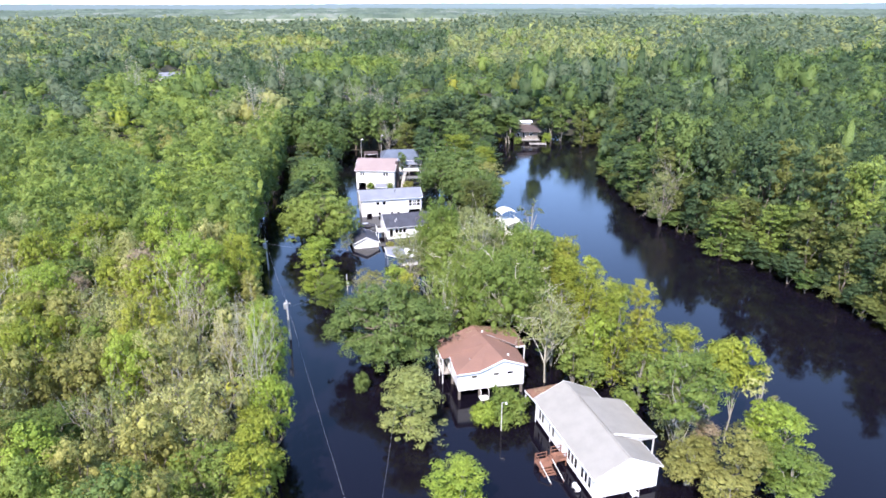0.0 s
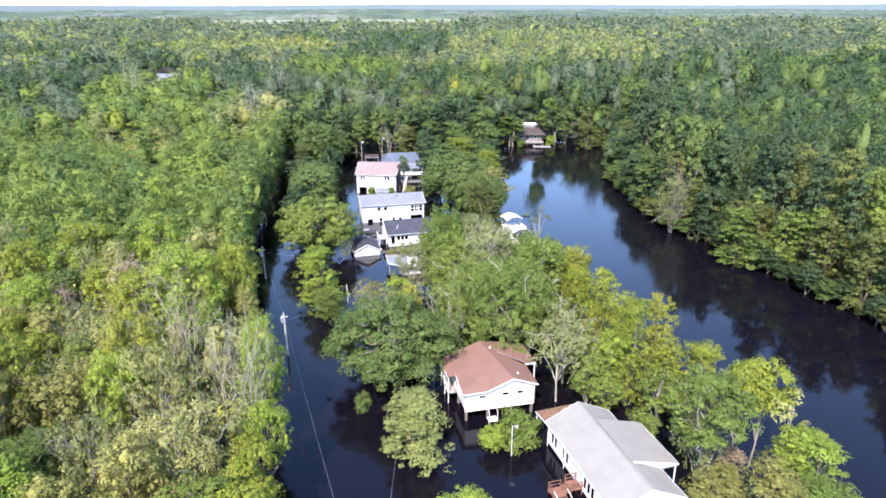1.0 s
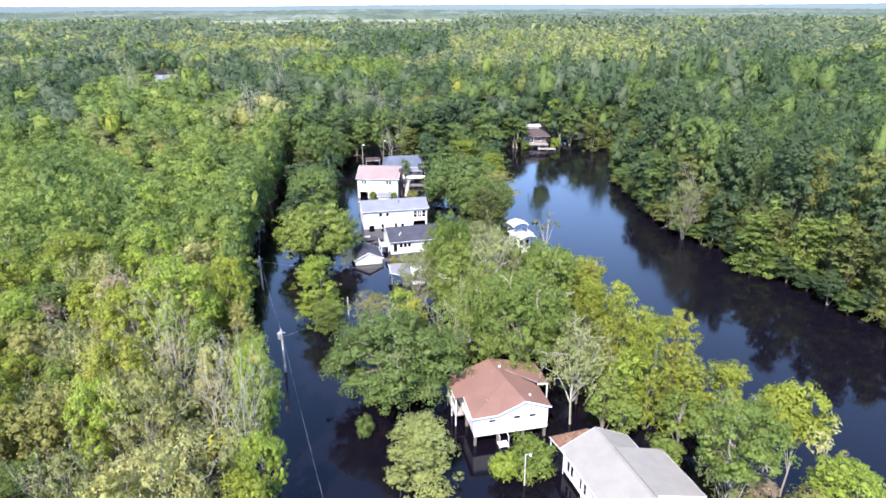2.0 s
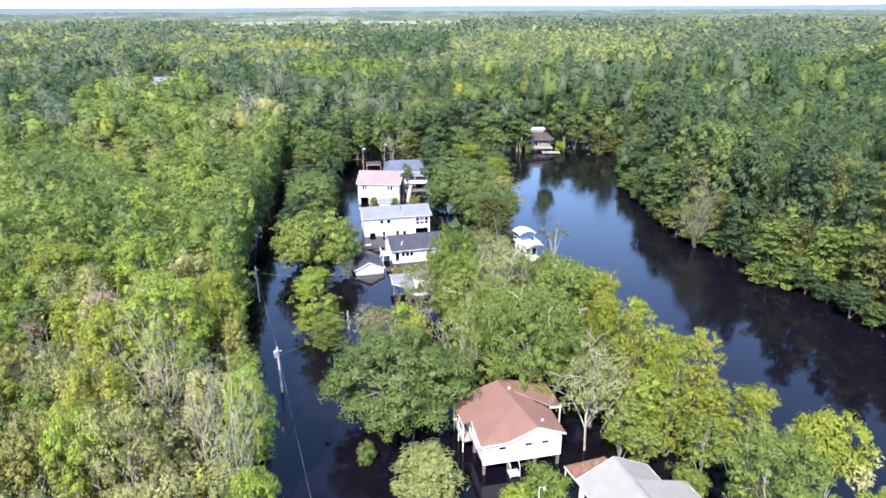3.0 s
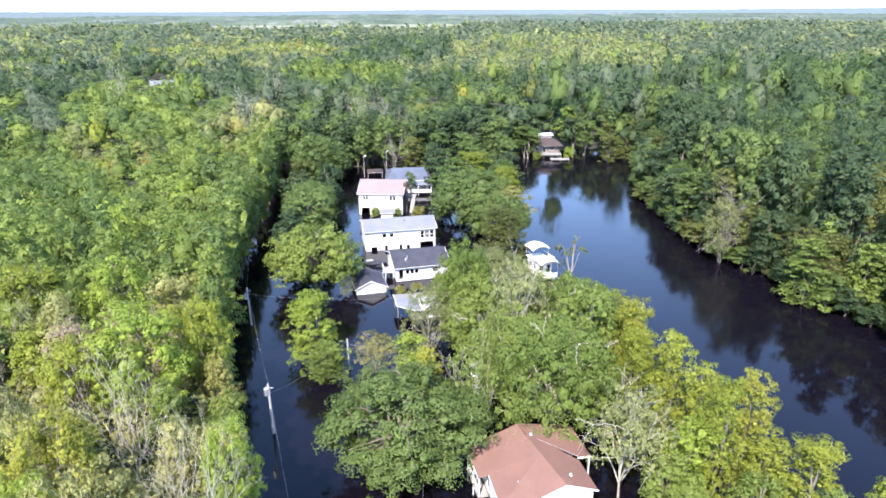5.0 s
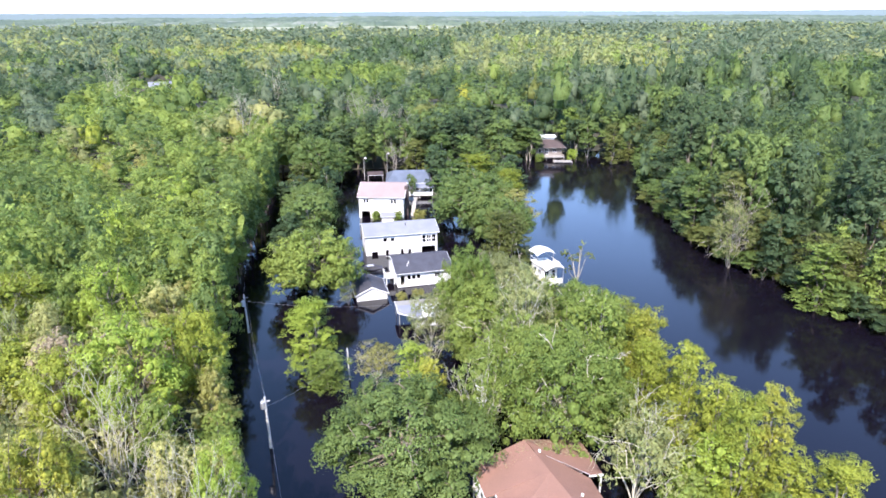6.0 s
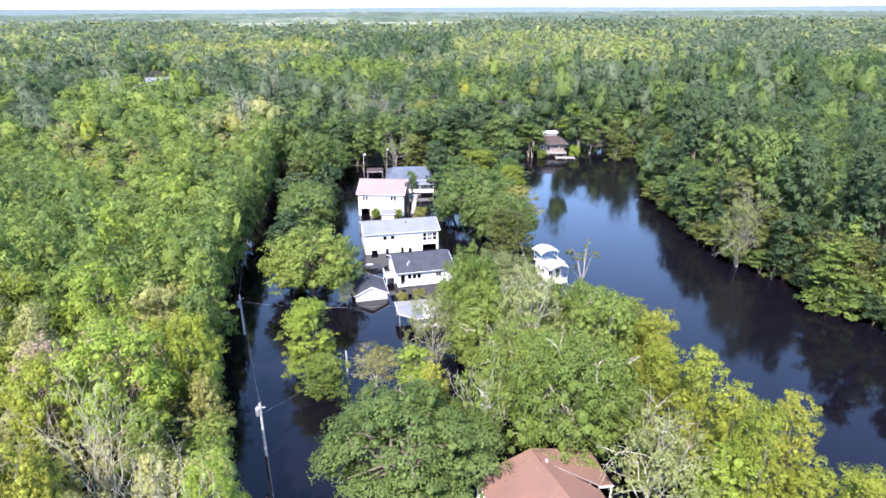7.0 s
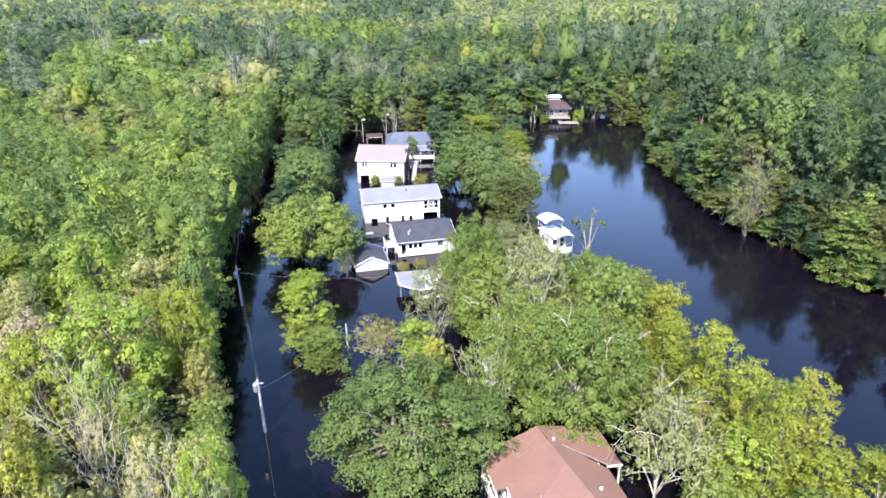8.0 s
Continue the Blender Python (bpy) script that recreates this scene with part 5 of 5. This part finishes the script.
for x, y in spots(rng, -60, 0, 22, 118, 5.0):
    r = rng.uniform(2.6, 4.0)
    if not (near_left(x, y) and x < left_edge(y) - r - 3.4) or any(math.hypot(x - k[2], y - k[3]) < 0.75 * k[4] + 1.2 for k in MARKED):
        continue
    shape, leaf = pick(rng, SHADY if y < 58 + rng.normal() * 5 else SCRUB if y + 0.3 * x < 96 + rng.normal() * 8 else GREEN)
    h = rng.uniform(13.0, 17.0) if y < 100 else rng.uniform(14.5, 18)
    plant(shape, leaf, x, y, r * (1.25 if shape == "mossy" or leaf in ("bright", "yellow") else 1.0), h * (0.95 if shape == "mossy" else 1), rng.uniform(0, 360), rng.integers(0, 4 if shape == "hardwood" else 2), group="trees of the swamp woods")
# trees along the edge of the flooded road
for y in np.arange(36, 234, 4.4):
    if 60 < y < 68:
        continue
    shape, leaf = pick(rng, {("hardwood", "khaki"): 0.15, ("hardwood", "mid"): 0.25, ("hardwood", "olive"): 0.15, ("hardwood", "yellow"): 0.25, ("hardwood", "oak"): 0.2} if y < 105 else {("bank_hardwood", "mid"): 0.5, ("bank_hardwood", "forest"): 0.5})
    r = rng.uniform(2.4, 3.0)
    plant(shape, leaf, left_edge(y) - r - 0.9, y + rng.uniform(-1, 1), r, rng.uniform(11.5, 15.5) if y < 105 else rng.uniform(14.5, 17.5), rng.uniform(0, 360), rng.integers(0, 4), group="trees of the swamp woods")
# river bank opposite
BANK = {("bank_cypress", "fern"): 0.48, ("bank_cypress", "yellow"): 0.20, ("bank_hardwood", "forest"): 0.14, ("bank_hardwood", "deep"): 0.10, ("mossy", "moss"): 0.09, ("dead", "moss"): 0.01}
BEHIND = {("pine", "deep"): 0.40, ("bank_hardwood", "forest"): 0.28, ("bank_hardwood", "deep"): 0.32}
for x, y in spots(rng, 70, 125, 70, 245, 5.6):
    d = x - right_bank(y)
    if d < 2.6 or not near_right(x, y):
        continue
    shape, leaf = pick(rng, BANK if d < 8.5 else BEHIND)
    if shape in ("mossy", "bank_hardwood") and y < 126:
        shape, leaf = "bank_cypress", "fern"
    if leaf in ("fern", "yellow"):
        leaf = pick(rng, {"oak": 0.20, "yellow": 0.08, "fern": 0.58, "deep": 0.14} if 96 < y < 142 else {"fern": 0.54, "forest": 0.20, "deep": 0.26})
    r = rng.uniform(3.8, 5.2)
    if d < 8.5:
        plant(shape, leaf, x, y, r, rng.uniform(12, 16), rng.uniform(0, 360), rng.integers(0, 2), group="trees of the far river bank")
    else:
        if rng.random() < 0.22:
            continue
        plant_in("bank_woods", shape, leaf, x, y, r, rng.uniform(20, 26), rng.uniform(0, 360), rng.integers(0, 2))
finish_stand("bank_woods", "tall dark green trees behind the far river bank")
# mostly dark leaves, standing in for the shade at the foot of the bank
for y in np.arange(76, 244, 4.6):
    leaf = pick(rng, {"fern": 0.30, "forest": 0.40, "deep": 0.30})
    plant("bank_hardwood", leaf, right_bank(y) + rng.uniform(0.8, 2.4), y + rng.uniform(-1.5, 1.5), rng.uniform(2.2, 3.4), rng.uniform(3.6, 7.5), rng.uniform(0, 360), int(y) % 2, group="low trees along the far river bank")
# woods behind the houses
for x, y in spots(rng, -24, 112, 230, 252, 6.4):
    if not (near_north(x, y) and wooded(x, y)) or (abs(x - 70.8) < 6.6 and y < 257) or (x > right_bank(y) and y < 245):
        continue
    shape, leaf = pick(rng, BEHIND)
    plant_in("woodland_edge", shape, leaf, x, y, rng.uniform(4, 5.4), rng.uniform(14, 19), rng.uniform(0, 360), rng.integers(0, 2))
finish_stand("woodland_edge", "dark green woodland edge behind the flooded houses")
for x, y in ((62.0, 244.5), (62.5, 250.5), (81.5, 249), (84.5, 246), (62, 254), (26, 184), (24, 203), (29, 214), (38, 205), (44, 196), (47, 218), (40, 226), (30, 229), (22, 232), (50, 229), (-13, 188), (-12, 200), (-5, 190), (-2, 226), (-11, 226), (-8, 156), (-12, 152), (40, 189), (36, 218)):
    shape, leaf = pick(rng, {("bank_hardwood", "forest"): 0.42, ("bank_hardwood", "deep"): 0.30, ("bank_cypress", "fern"): 0.18, ("pine", "deep"): 0.1})
    plant(shape, leaf, x, y, rng.uniform(4, 5.4), rng.uniform(11, 15), rng.uniform(0, 360), rng.integers(0, 2), pale=True, group="trees round the houses")

# ---- far woods ----
LEAF_LIST = list(LEAF.values())
LEAF_AT = {k: i for i, k in enumerate(LEAF)}


def crown_template(seed, n, blade, R, H, sides, rings):
    """A crown at full size: lobes round the top, n leaf blades over them, and a closed leafy heart."""
    r = np.random.default_rng(seed)
    k = 12
    a = np.arange(k) * 2.39996 + r.uniform(0, 6)
    z = 1 - 1.5 * (np.arange(k) + 0.5) / k
    rr = np.sqrt(np.maximum(0.05, 1 - z * z)) * r.uniform(0.7, 1.05, k)
    cs = np.stack([np.cos(a) * rr * 0.66 * R, np.sin(a) * rr * 0.66 * R, H * (0.74 + z * 0.20 + r.normal(size=k) * 0.03)], 1)
    q = r.uniform(0.28, 0.46, k) * R
    v, f, nor = sprays(r, cs, np.stack([q, q, q * 0.95], 1), n, (blade * 1.25, blade), per=max(2, n // 50), puff=max(0.7, blade * 0.55), low=-0.6, out=1.0, up=0.25, loose=0.22, round_off=0.6)
    wide, high = (0.62, 0.88) if blade > 0.7 else (0.40, 0.75)
    iv, jf, jn = dome_template(seed + 500, R * wide, H * high, sides, rings, 0.26)
    return np.concatenate([v, iv]), np.concatenate([f, jf + len(v)]), np.concatenate([nor, jn])


def dome_template(seed, R, H, sides, rings, tall=0.40, reach=1.9):
    """A closed crown with bulging lobes."""
    r = np.random.default_rng(seed)
    lobes = unit(r.normal(size=(9, 3)) + np.array([0, 0, 0.5]))
    size = r.uniform(0.10, 0.30, 9)
    d = [np.array([[0.0, 0.0, 1.0]])]
    for k in range(1, rings + 1):
        phi = k / rings * reach
        a = (np.arange(sides) + 0.5 * (k % 2)) * 2 * math.pi / sides + r.normal(size=sides) * 0.10
        d.append(np.stack([np.cos(a) * math.sin(phi), np.sin(a) * math.sin(phi), np.full(sides, math.cos(phi))], 1))
    d = np.concatenate(d)
    near = np.clip((d @ lobes.T - 0.72) / 0.28, 0, 1)
    swell = 0.80 + (near * size).sum(1) + r.normal(size=len(d)) * 0.05
    v = d * swell[:, None] * np.array([R, R, tall * H]) + np.array([0, 0, (1 - tall) * H])
    f = [(0, 1 + j, 1 + (j + 1) % sides) for j in range(sides)]
    for k in range(rings - 1):
        b = 1 + k * sides
        for j in range(sides):
            j2 = (j + 1) % sides
            f += [(b + j, b + sides + j, b + j2), (b + j2, b + sides + j, b + sides + j2)] if k % 2 else [(b + j, b + sides + j, b + sides + j2), (b + j, b + sides + j2, b + j2)]
    return v, np.array(f), d


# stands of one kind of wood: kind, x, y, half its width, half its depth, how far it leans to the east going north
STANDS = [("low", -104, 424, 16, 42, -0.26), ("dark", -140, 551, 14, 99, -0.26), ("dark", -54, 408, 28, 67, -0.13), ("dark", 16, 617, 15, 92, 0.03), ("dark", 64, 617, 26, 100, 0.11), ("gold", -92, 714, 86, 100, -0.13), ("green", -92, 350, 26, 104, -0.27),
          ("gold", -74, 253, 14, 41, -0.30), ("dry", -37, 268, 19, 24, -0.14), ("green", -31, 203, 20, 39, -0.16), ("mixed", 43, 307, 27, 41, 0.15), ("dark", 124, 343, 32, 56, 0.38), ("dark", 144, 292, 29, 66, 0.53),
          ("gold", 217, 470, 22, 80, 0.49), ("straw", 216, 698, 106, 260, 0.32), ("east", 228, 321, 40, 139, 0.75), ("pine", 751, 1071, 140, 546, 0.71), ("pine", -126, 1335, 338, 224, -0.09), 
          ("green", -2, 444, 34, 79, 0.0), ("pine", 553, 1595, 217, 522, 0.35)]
# the mixes for far stands are greyed and blued, so haze sits in colour
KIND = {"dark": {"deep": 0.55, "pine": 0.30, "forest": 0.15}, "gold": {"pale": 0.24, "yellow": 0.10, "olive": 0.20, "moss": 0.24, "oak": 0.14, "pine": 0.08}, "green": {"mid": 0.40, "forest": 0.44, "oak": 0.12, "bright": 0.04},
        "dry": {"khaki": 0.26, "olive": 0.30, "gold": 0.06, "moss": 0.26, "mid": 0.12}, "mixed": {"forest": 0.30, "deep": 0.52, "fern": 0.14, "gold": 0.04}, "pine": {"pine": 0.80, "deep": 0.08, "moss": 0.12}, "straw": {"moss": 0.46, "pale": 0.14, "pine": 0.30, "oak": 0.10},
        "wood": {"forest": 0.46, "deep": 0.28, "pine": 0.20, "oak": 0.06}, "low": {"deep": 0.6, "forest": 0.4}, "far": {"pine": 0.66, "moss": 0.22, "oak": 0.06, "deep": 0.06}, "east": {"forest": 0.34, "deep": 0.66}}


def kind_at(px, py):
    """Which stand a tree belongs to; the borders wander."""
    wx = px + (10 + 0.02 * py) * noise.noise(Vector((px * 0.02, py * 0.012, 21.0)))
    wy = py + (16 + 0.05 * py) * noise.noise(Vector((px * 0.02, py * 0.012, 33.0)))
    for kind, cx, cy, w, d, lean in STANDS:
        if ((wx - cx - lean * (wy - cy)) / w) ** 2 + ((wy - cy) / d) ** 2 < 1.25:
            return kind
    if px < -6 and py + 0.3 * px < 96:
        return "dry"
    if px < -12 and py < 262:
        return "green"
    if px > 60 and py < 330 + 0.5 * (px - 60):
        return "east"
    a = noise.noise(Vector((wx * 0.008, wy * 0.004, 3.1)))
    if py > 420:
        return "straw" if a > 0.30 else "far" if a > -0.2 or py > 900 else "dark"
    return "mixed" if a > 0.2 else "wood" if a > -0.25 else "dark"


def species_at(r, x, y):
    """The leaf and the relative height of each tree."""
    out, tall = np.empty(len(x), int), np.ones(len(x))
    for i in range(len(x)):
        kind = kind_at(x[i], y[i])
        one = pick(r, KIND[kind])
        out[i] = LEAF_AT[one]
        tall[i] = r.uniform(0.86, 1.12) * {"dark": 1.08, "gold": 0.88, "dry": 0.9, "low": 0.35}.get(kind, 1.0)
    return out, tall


def in_meadow(x, y):
    """An open field far out in the woods, with wandering borders."""
    d, a = np.hypot(x, y), np.degrees(np.arctan2(x, y)) + 0.5 * np.sin(np.hypot(x, y) * 0.021)
    return (d > 1590 + 60 * np.sin(a * 1.9)) & (d < 2400) & (a > -10.5) & (a < 10.5)


def woods(name, label, seed, r0, r1, step, n, blade, mass, radius, height, under=0):
    """All the trees of a belt between two distances, as one mesh."""
    r = np.random.default_rng(seed)
    p = spots(r, -r1, r1, -40, r1, step)
    x, y = p[:, 0], p[:, 1]
    d = np.hypot(x, y + 3)
    ang = np.degrees(np.arctan2(x, y + 25)) - 8.5
    keep = (d > r0) & (d <= r1) & (np.abs(ang) < 46) & wooded(x, y) & ~near_left(x, y) & ~near_right(x, y) & ~near_north(x, y) & ~((np.abs(x - 70.8) < 6.6) & (y < 257)) & ~in_meadow(x, y)
    if under == 2:
        keep = wooded(x, y) & ((y > 150) | (x > 88) & (y > 95)) & (y < 330) & (x > -120) & (x < 190) & ~((np.abs(x - 70.8) < 8) & (y < 262)) & ~((x > -19) & (x < 54) & (y < 240))
    elif under:
        keep = (near_left(x, y) | ((y >= 100) & (y < 175) & (x > -75))) & (x < left_edge(y) - 4.2) & (y > 24)
    x, y = x[keep], y[keep]
    sp, tall = species_at(r, x, y)
    vs, fs, ns, mi, base = [], [], [], [], 0
    which = r.integers(0, 6, len(x))
    R, H = sum(radius) / 2, sum(height) / 2
    for k in range(6):
        tv, tf, tn = crown_template(seed * 10 + k, n, blade, R, H, *mass)
        i = np.nonzero(which == k)[0]
        m = len(i)
        if not m:
            continue
        a = r.uniform(0, 6.283, m)
        rad, hgt = r.uniform(*radius, m) / R, r.uniform(*height, m) / H
        hgt *= np.array([0.95 + 0.32 * noise.noise(Vector((px * 0.012, py * 0.012, 1.7))) for px, py in zip(x[i], y[i])]) * np.where(r.random(m) < 0.06, 1.22, 1.0)
        hgt *= tall[i]
        hgt *= np.where((x[i] > 75) & (y[i] < 320), 1.32, 1.0)
        ca, sa = np.cos(a)[:, None], np.sin(a)[:, None]
        vx = (tv[None, :, 0] * ca - tv[None, :, 1] * sa) * rad[:, None] + x[i][:, None]
        vy = (tv[None, :, 0] * sa + tv[None, :, 1] * ca) * rad[:, None] + y[i][:, None]
        vz = tv[None, :, 2] * hgt[:, None]
        vs.append(np.stack([vx, vy, vz], 2).reshape(-1, 3))
        ns.append(np.stack([tn[None, :, 0] * ca - tn[None, :, 1] * sa, tn[None, :, 0] * sa + tn[None, :, 1] * ca, np.repeat(tn[None, :, 2], m, 0)], 2).reshape(-1, 3))
        fs.append((tf[None] + (np.arange(m) * len(tv))[:, None, None] + base).reshape(-1, 3))
        mi.append(np.repeat(sp[i], len(tf)))
        base += m * len(tv)
    v, f, mi = np.concatenate(vs), np.concatenate(fs), np.concatenate(mi)
    # no leaves out over the open water
    at = v[f].mean(1)
    dry = (at[:, 0] < left_edge(at[:, 1]) - 1.2) | (at[:, 0] > right_bank(at[:, 1])) | (at[:, 1] > 228)
    f, mi = f[dry], mi[dry]
    used, f = np.unique(f, return_inverse=True)
    ob = new(name, mesh_from(name, v[used], f.reshape(-1, 3), LEAF_LIST, mi, normals=np.concatenate(ns)[used]))
    return tagged(ob, label, "woods", kind="stuff")


woods("undergrowth", "tangled green undergrowth between the swamp trees", 9, 0, 190, 3.4, 90, 0.6, (6, 3), (2.3, 3.3), (9.5, 14), 1)
woods("undergrowth", "tangled green undergrowth between the swamp trees", 19, 0, 400, 6.0, 44, 0.9, (6, 3), (2.6, 4.0), (6, 11), 2)
woods("woods", "dense mixed green woodland crowns beyond the clearing", 3, 60, 260, 8.2, 660, 0.44, (6, 3), (3.4, 5.6), (12.5, 20.5))
woods("woods", "dense mixed green woodland crowns beyond the clearing", 6, 260, 480, 9.4, 280, 0.75, (6, 3), (4.0, 6.8), (12.5, 20.5))
woods("far_woods", "distant green and yellowing woodland crowns, greyed and blued for haze", 4, 480, 900, 10.2, 54, 1.7, (5, 2), (4.6, 7.6), (12.0, 20.5))
woods("farthest_woods", "distant green and yellowing woodland crowns, greyed and blued for haze", 5, 900, 2150, 19.0, 10, 4.5, (5, 2), (8.0, 13), (11, 19))


def wood_shade_sheet():
    """A dark sheet added for the shade under the woods, just at the waterline, with a ragged edge."""
    r = np.random.default_rng(21)
    ys = np.arange(26, 236, 2.0)
    jag = r.uniform(-1.2, 1.2, (2, len(ys)))
    strips = [(left_edge(ys) - 6.0 + jag[0], np.full(len(ys), -420.0)), (np.full(len(ys), 520.0), right_bank(ys) + 8.5 + jag[1])]
    vs, fs, base = [], [], 0
    for a, c in strips:
        n = len(ys)
        vs += [np.stack([a, ys, 0 * ys + 0.05], 1), np.stack([c, ys, 0 * ys + 0.05], 1)]
        k = np.arange(n - 1) + base
        fs.append(np.stack([k, k + 1, k + 1 + n, k + n], 1))
        base += 2 * n
    vs.append(np.array([[-900, 240, 0.05], [54, 240, 0.05], [58, 256, 0.05], [900, 256, 0.05], [1500, 2000, 0.05], [-1500, 2000, 0.05]]))
    fs.append(np.array([[base, base + 1, base + 2, base + 5], [base + 2, base + 3, base + 4, base + 5]]))
    ob = new("wood_shade_sheet", mesh_from("wood_shade_sheet", np.concatenate(vs), np.concatenate(fs), [WOOD_SHADE]))
    tagged(ob, "dark sheet added for the shade under the woods", "ground", kind="structure")


# dark colour of the added sheet, standing in for shade over the water
WOOD_SHADE = material("wood_shade_colour", (0.050, 0.050, 0.030), 0.9, vary=0.4, scale=0.3, fine=3)
wood_shade_sheet()

# ---- distance ----


def distance_material():
    m = bpy.data.materials.new("hazed_woodland")
    m.use_nodes = True
    n, l = m.node_tree.nodes, m.node_tree.links
    b = n["Principled BSDF"]
    b.inputs["Roughness"].default_value = 0.95
    b.inputs["Specular IOR Level"].default_value = 0.1
    geo = n.new("ShaderNodeNewGeometry")
    mp = n.new("ShaderNodeMapping")
    mp.inputs["Scale"].default_value = (0.006, 0.0016, 0.02)
    l.new(geo.outputs["Position"], mp.inputs["Vector"])
    noi = n.new("ShaderNodeTexNoise")
    noi.inputs["Scale"].default_value, noi.inputs["Detail"].default_value = 1.6, 9
    l.new(mp.outputs["Vector"], noi.inputs["Vector"])
    ramp = n.new("ShaderNodeValToRGB")
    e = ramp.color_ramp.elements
    # greens paled and greyed: the haze of distance is put into the colour
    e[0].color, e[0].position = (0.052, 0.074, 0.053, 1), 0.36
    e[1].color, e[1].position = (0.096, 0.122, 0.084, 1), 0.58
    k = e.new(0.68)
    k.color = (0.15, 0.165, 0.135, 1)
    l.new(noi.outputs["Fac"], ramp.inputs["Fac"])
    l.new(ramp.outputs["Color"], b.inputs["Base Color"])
    return m


def distant_sheet():
    """Rolling canopy far off, uneven on top, and the skyline behind it."""
    r = np.random.default_rng(11)
    dist = np.geomspace(1900, 4600, 80)
    ang = np.radians(np.linspace(-46, 62, 520))
    D, A = np.meshgrid(dist, ang, indexing="ij")
    X, Y = D * np.sin(A), D * np.cos(A)
    Z = 11 + r.uniform(-7.0, 7.0, D.shape) + 3 * np.sin(X * 0.004 + 1.3 * np.sin(Y * 0.003)) + np.clip((D - 3000) / 1600, 0, 1) * 6
    Z = np.where(in_meadow(X, Y), -4.0, Z)
    w = len(ang)
    i, j = np.meshgrid(np.arange(len(dist) - 1), np.arange(w - 1), indexing="ij")
    a = (i * w + j).ravel()
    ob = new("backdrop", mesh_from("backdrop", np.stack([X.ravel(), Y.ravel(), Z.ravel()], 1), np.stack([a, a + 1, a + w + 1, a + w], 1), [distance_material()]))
    tagged(ob, "distant flat woodland reaching to the horizon", "backdrop", kind="structure")
    dist = np.geomspace(1540, 2420, 12)
    side = np.radians(np.linspace(-11.5, 11.5, 60))
    D, A = np.meshgrid(dist, side, indexing="ij")
    i, j = np.meshgrid(np.arange(11), np.arange(59), indexing="ij")
    a = (i * 60 + j).ravel()
    pts = np.stack([(D * np.sin(A)).ravel(), (D * np.cos(A)).ravel(), np.full(D.size, 3.0) + r.uniform(0, 1.2, D.size)], 1)
    grass = material("pale_meadow_grass", (0.20, 0.20, 0.115), 0.95, vary=0.35, scale=0.01, fine=0.08, stain=(0.13, 0.15, 0.075))
    tagged(new("ground", mesh_from("meadow", pts, np.stack([a, a + 1, a + 61, a + 60], 1), [grass])), "pale open field among the distant woods", "field", kind="structure")
    # haze is put into this strip: pale blue colour and its own glow
    hz = bpy.data.materials.new("glowing_haze_skyline")
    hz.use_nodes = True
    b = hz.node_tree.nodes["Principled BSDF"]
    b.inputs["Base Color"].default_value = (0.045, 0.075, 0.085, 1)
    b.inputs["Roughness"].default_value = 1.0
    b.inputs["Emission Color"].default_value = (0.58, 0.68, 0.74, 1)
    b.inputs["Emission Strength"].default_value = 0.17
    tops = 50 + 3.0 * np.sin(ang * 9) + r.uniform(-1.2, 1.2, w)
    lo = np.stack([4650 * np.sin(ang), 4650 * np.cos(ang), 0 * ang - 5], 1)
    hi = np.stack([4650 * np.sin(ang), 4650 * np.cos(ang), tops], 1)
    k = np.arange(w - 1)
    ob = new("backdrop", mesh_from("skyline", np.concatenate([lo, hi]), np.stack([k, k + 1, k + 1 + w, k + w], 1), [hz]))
    tagged(ob, "wooded skyline strip at the horizon with painted, glowing pale blue haze", "backdrop", kind="structure")


distant_sheet()
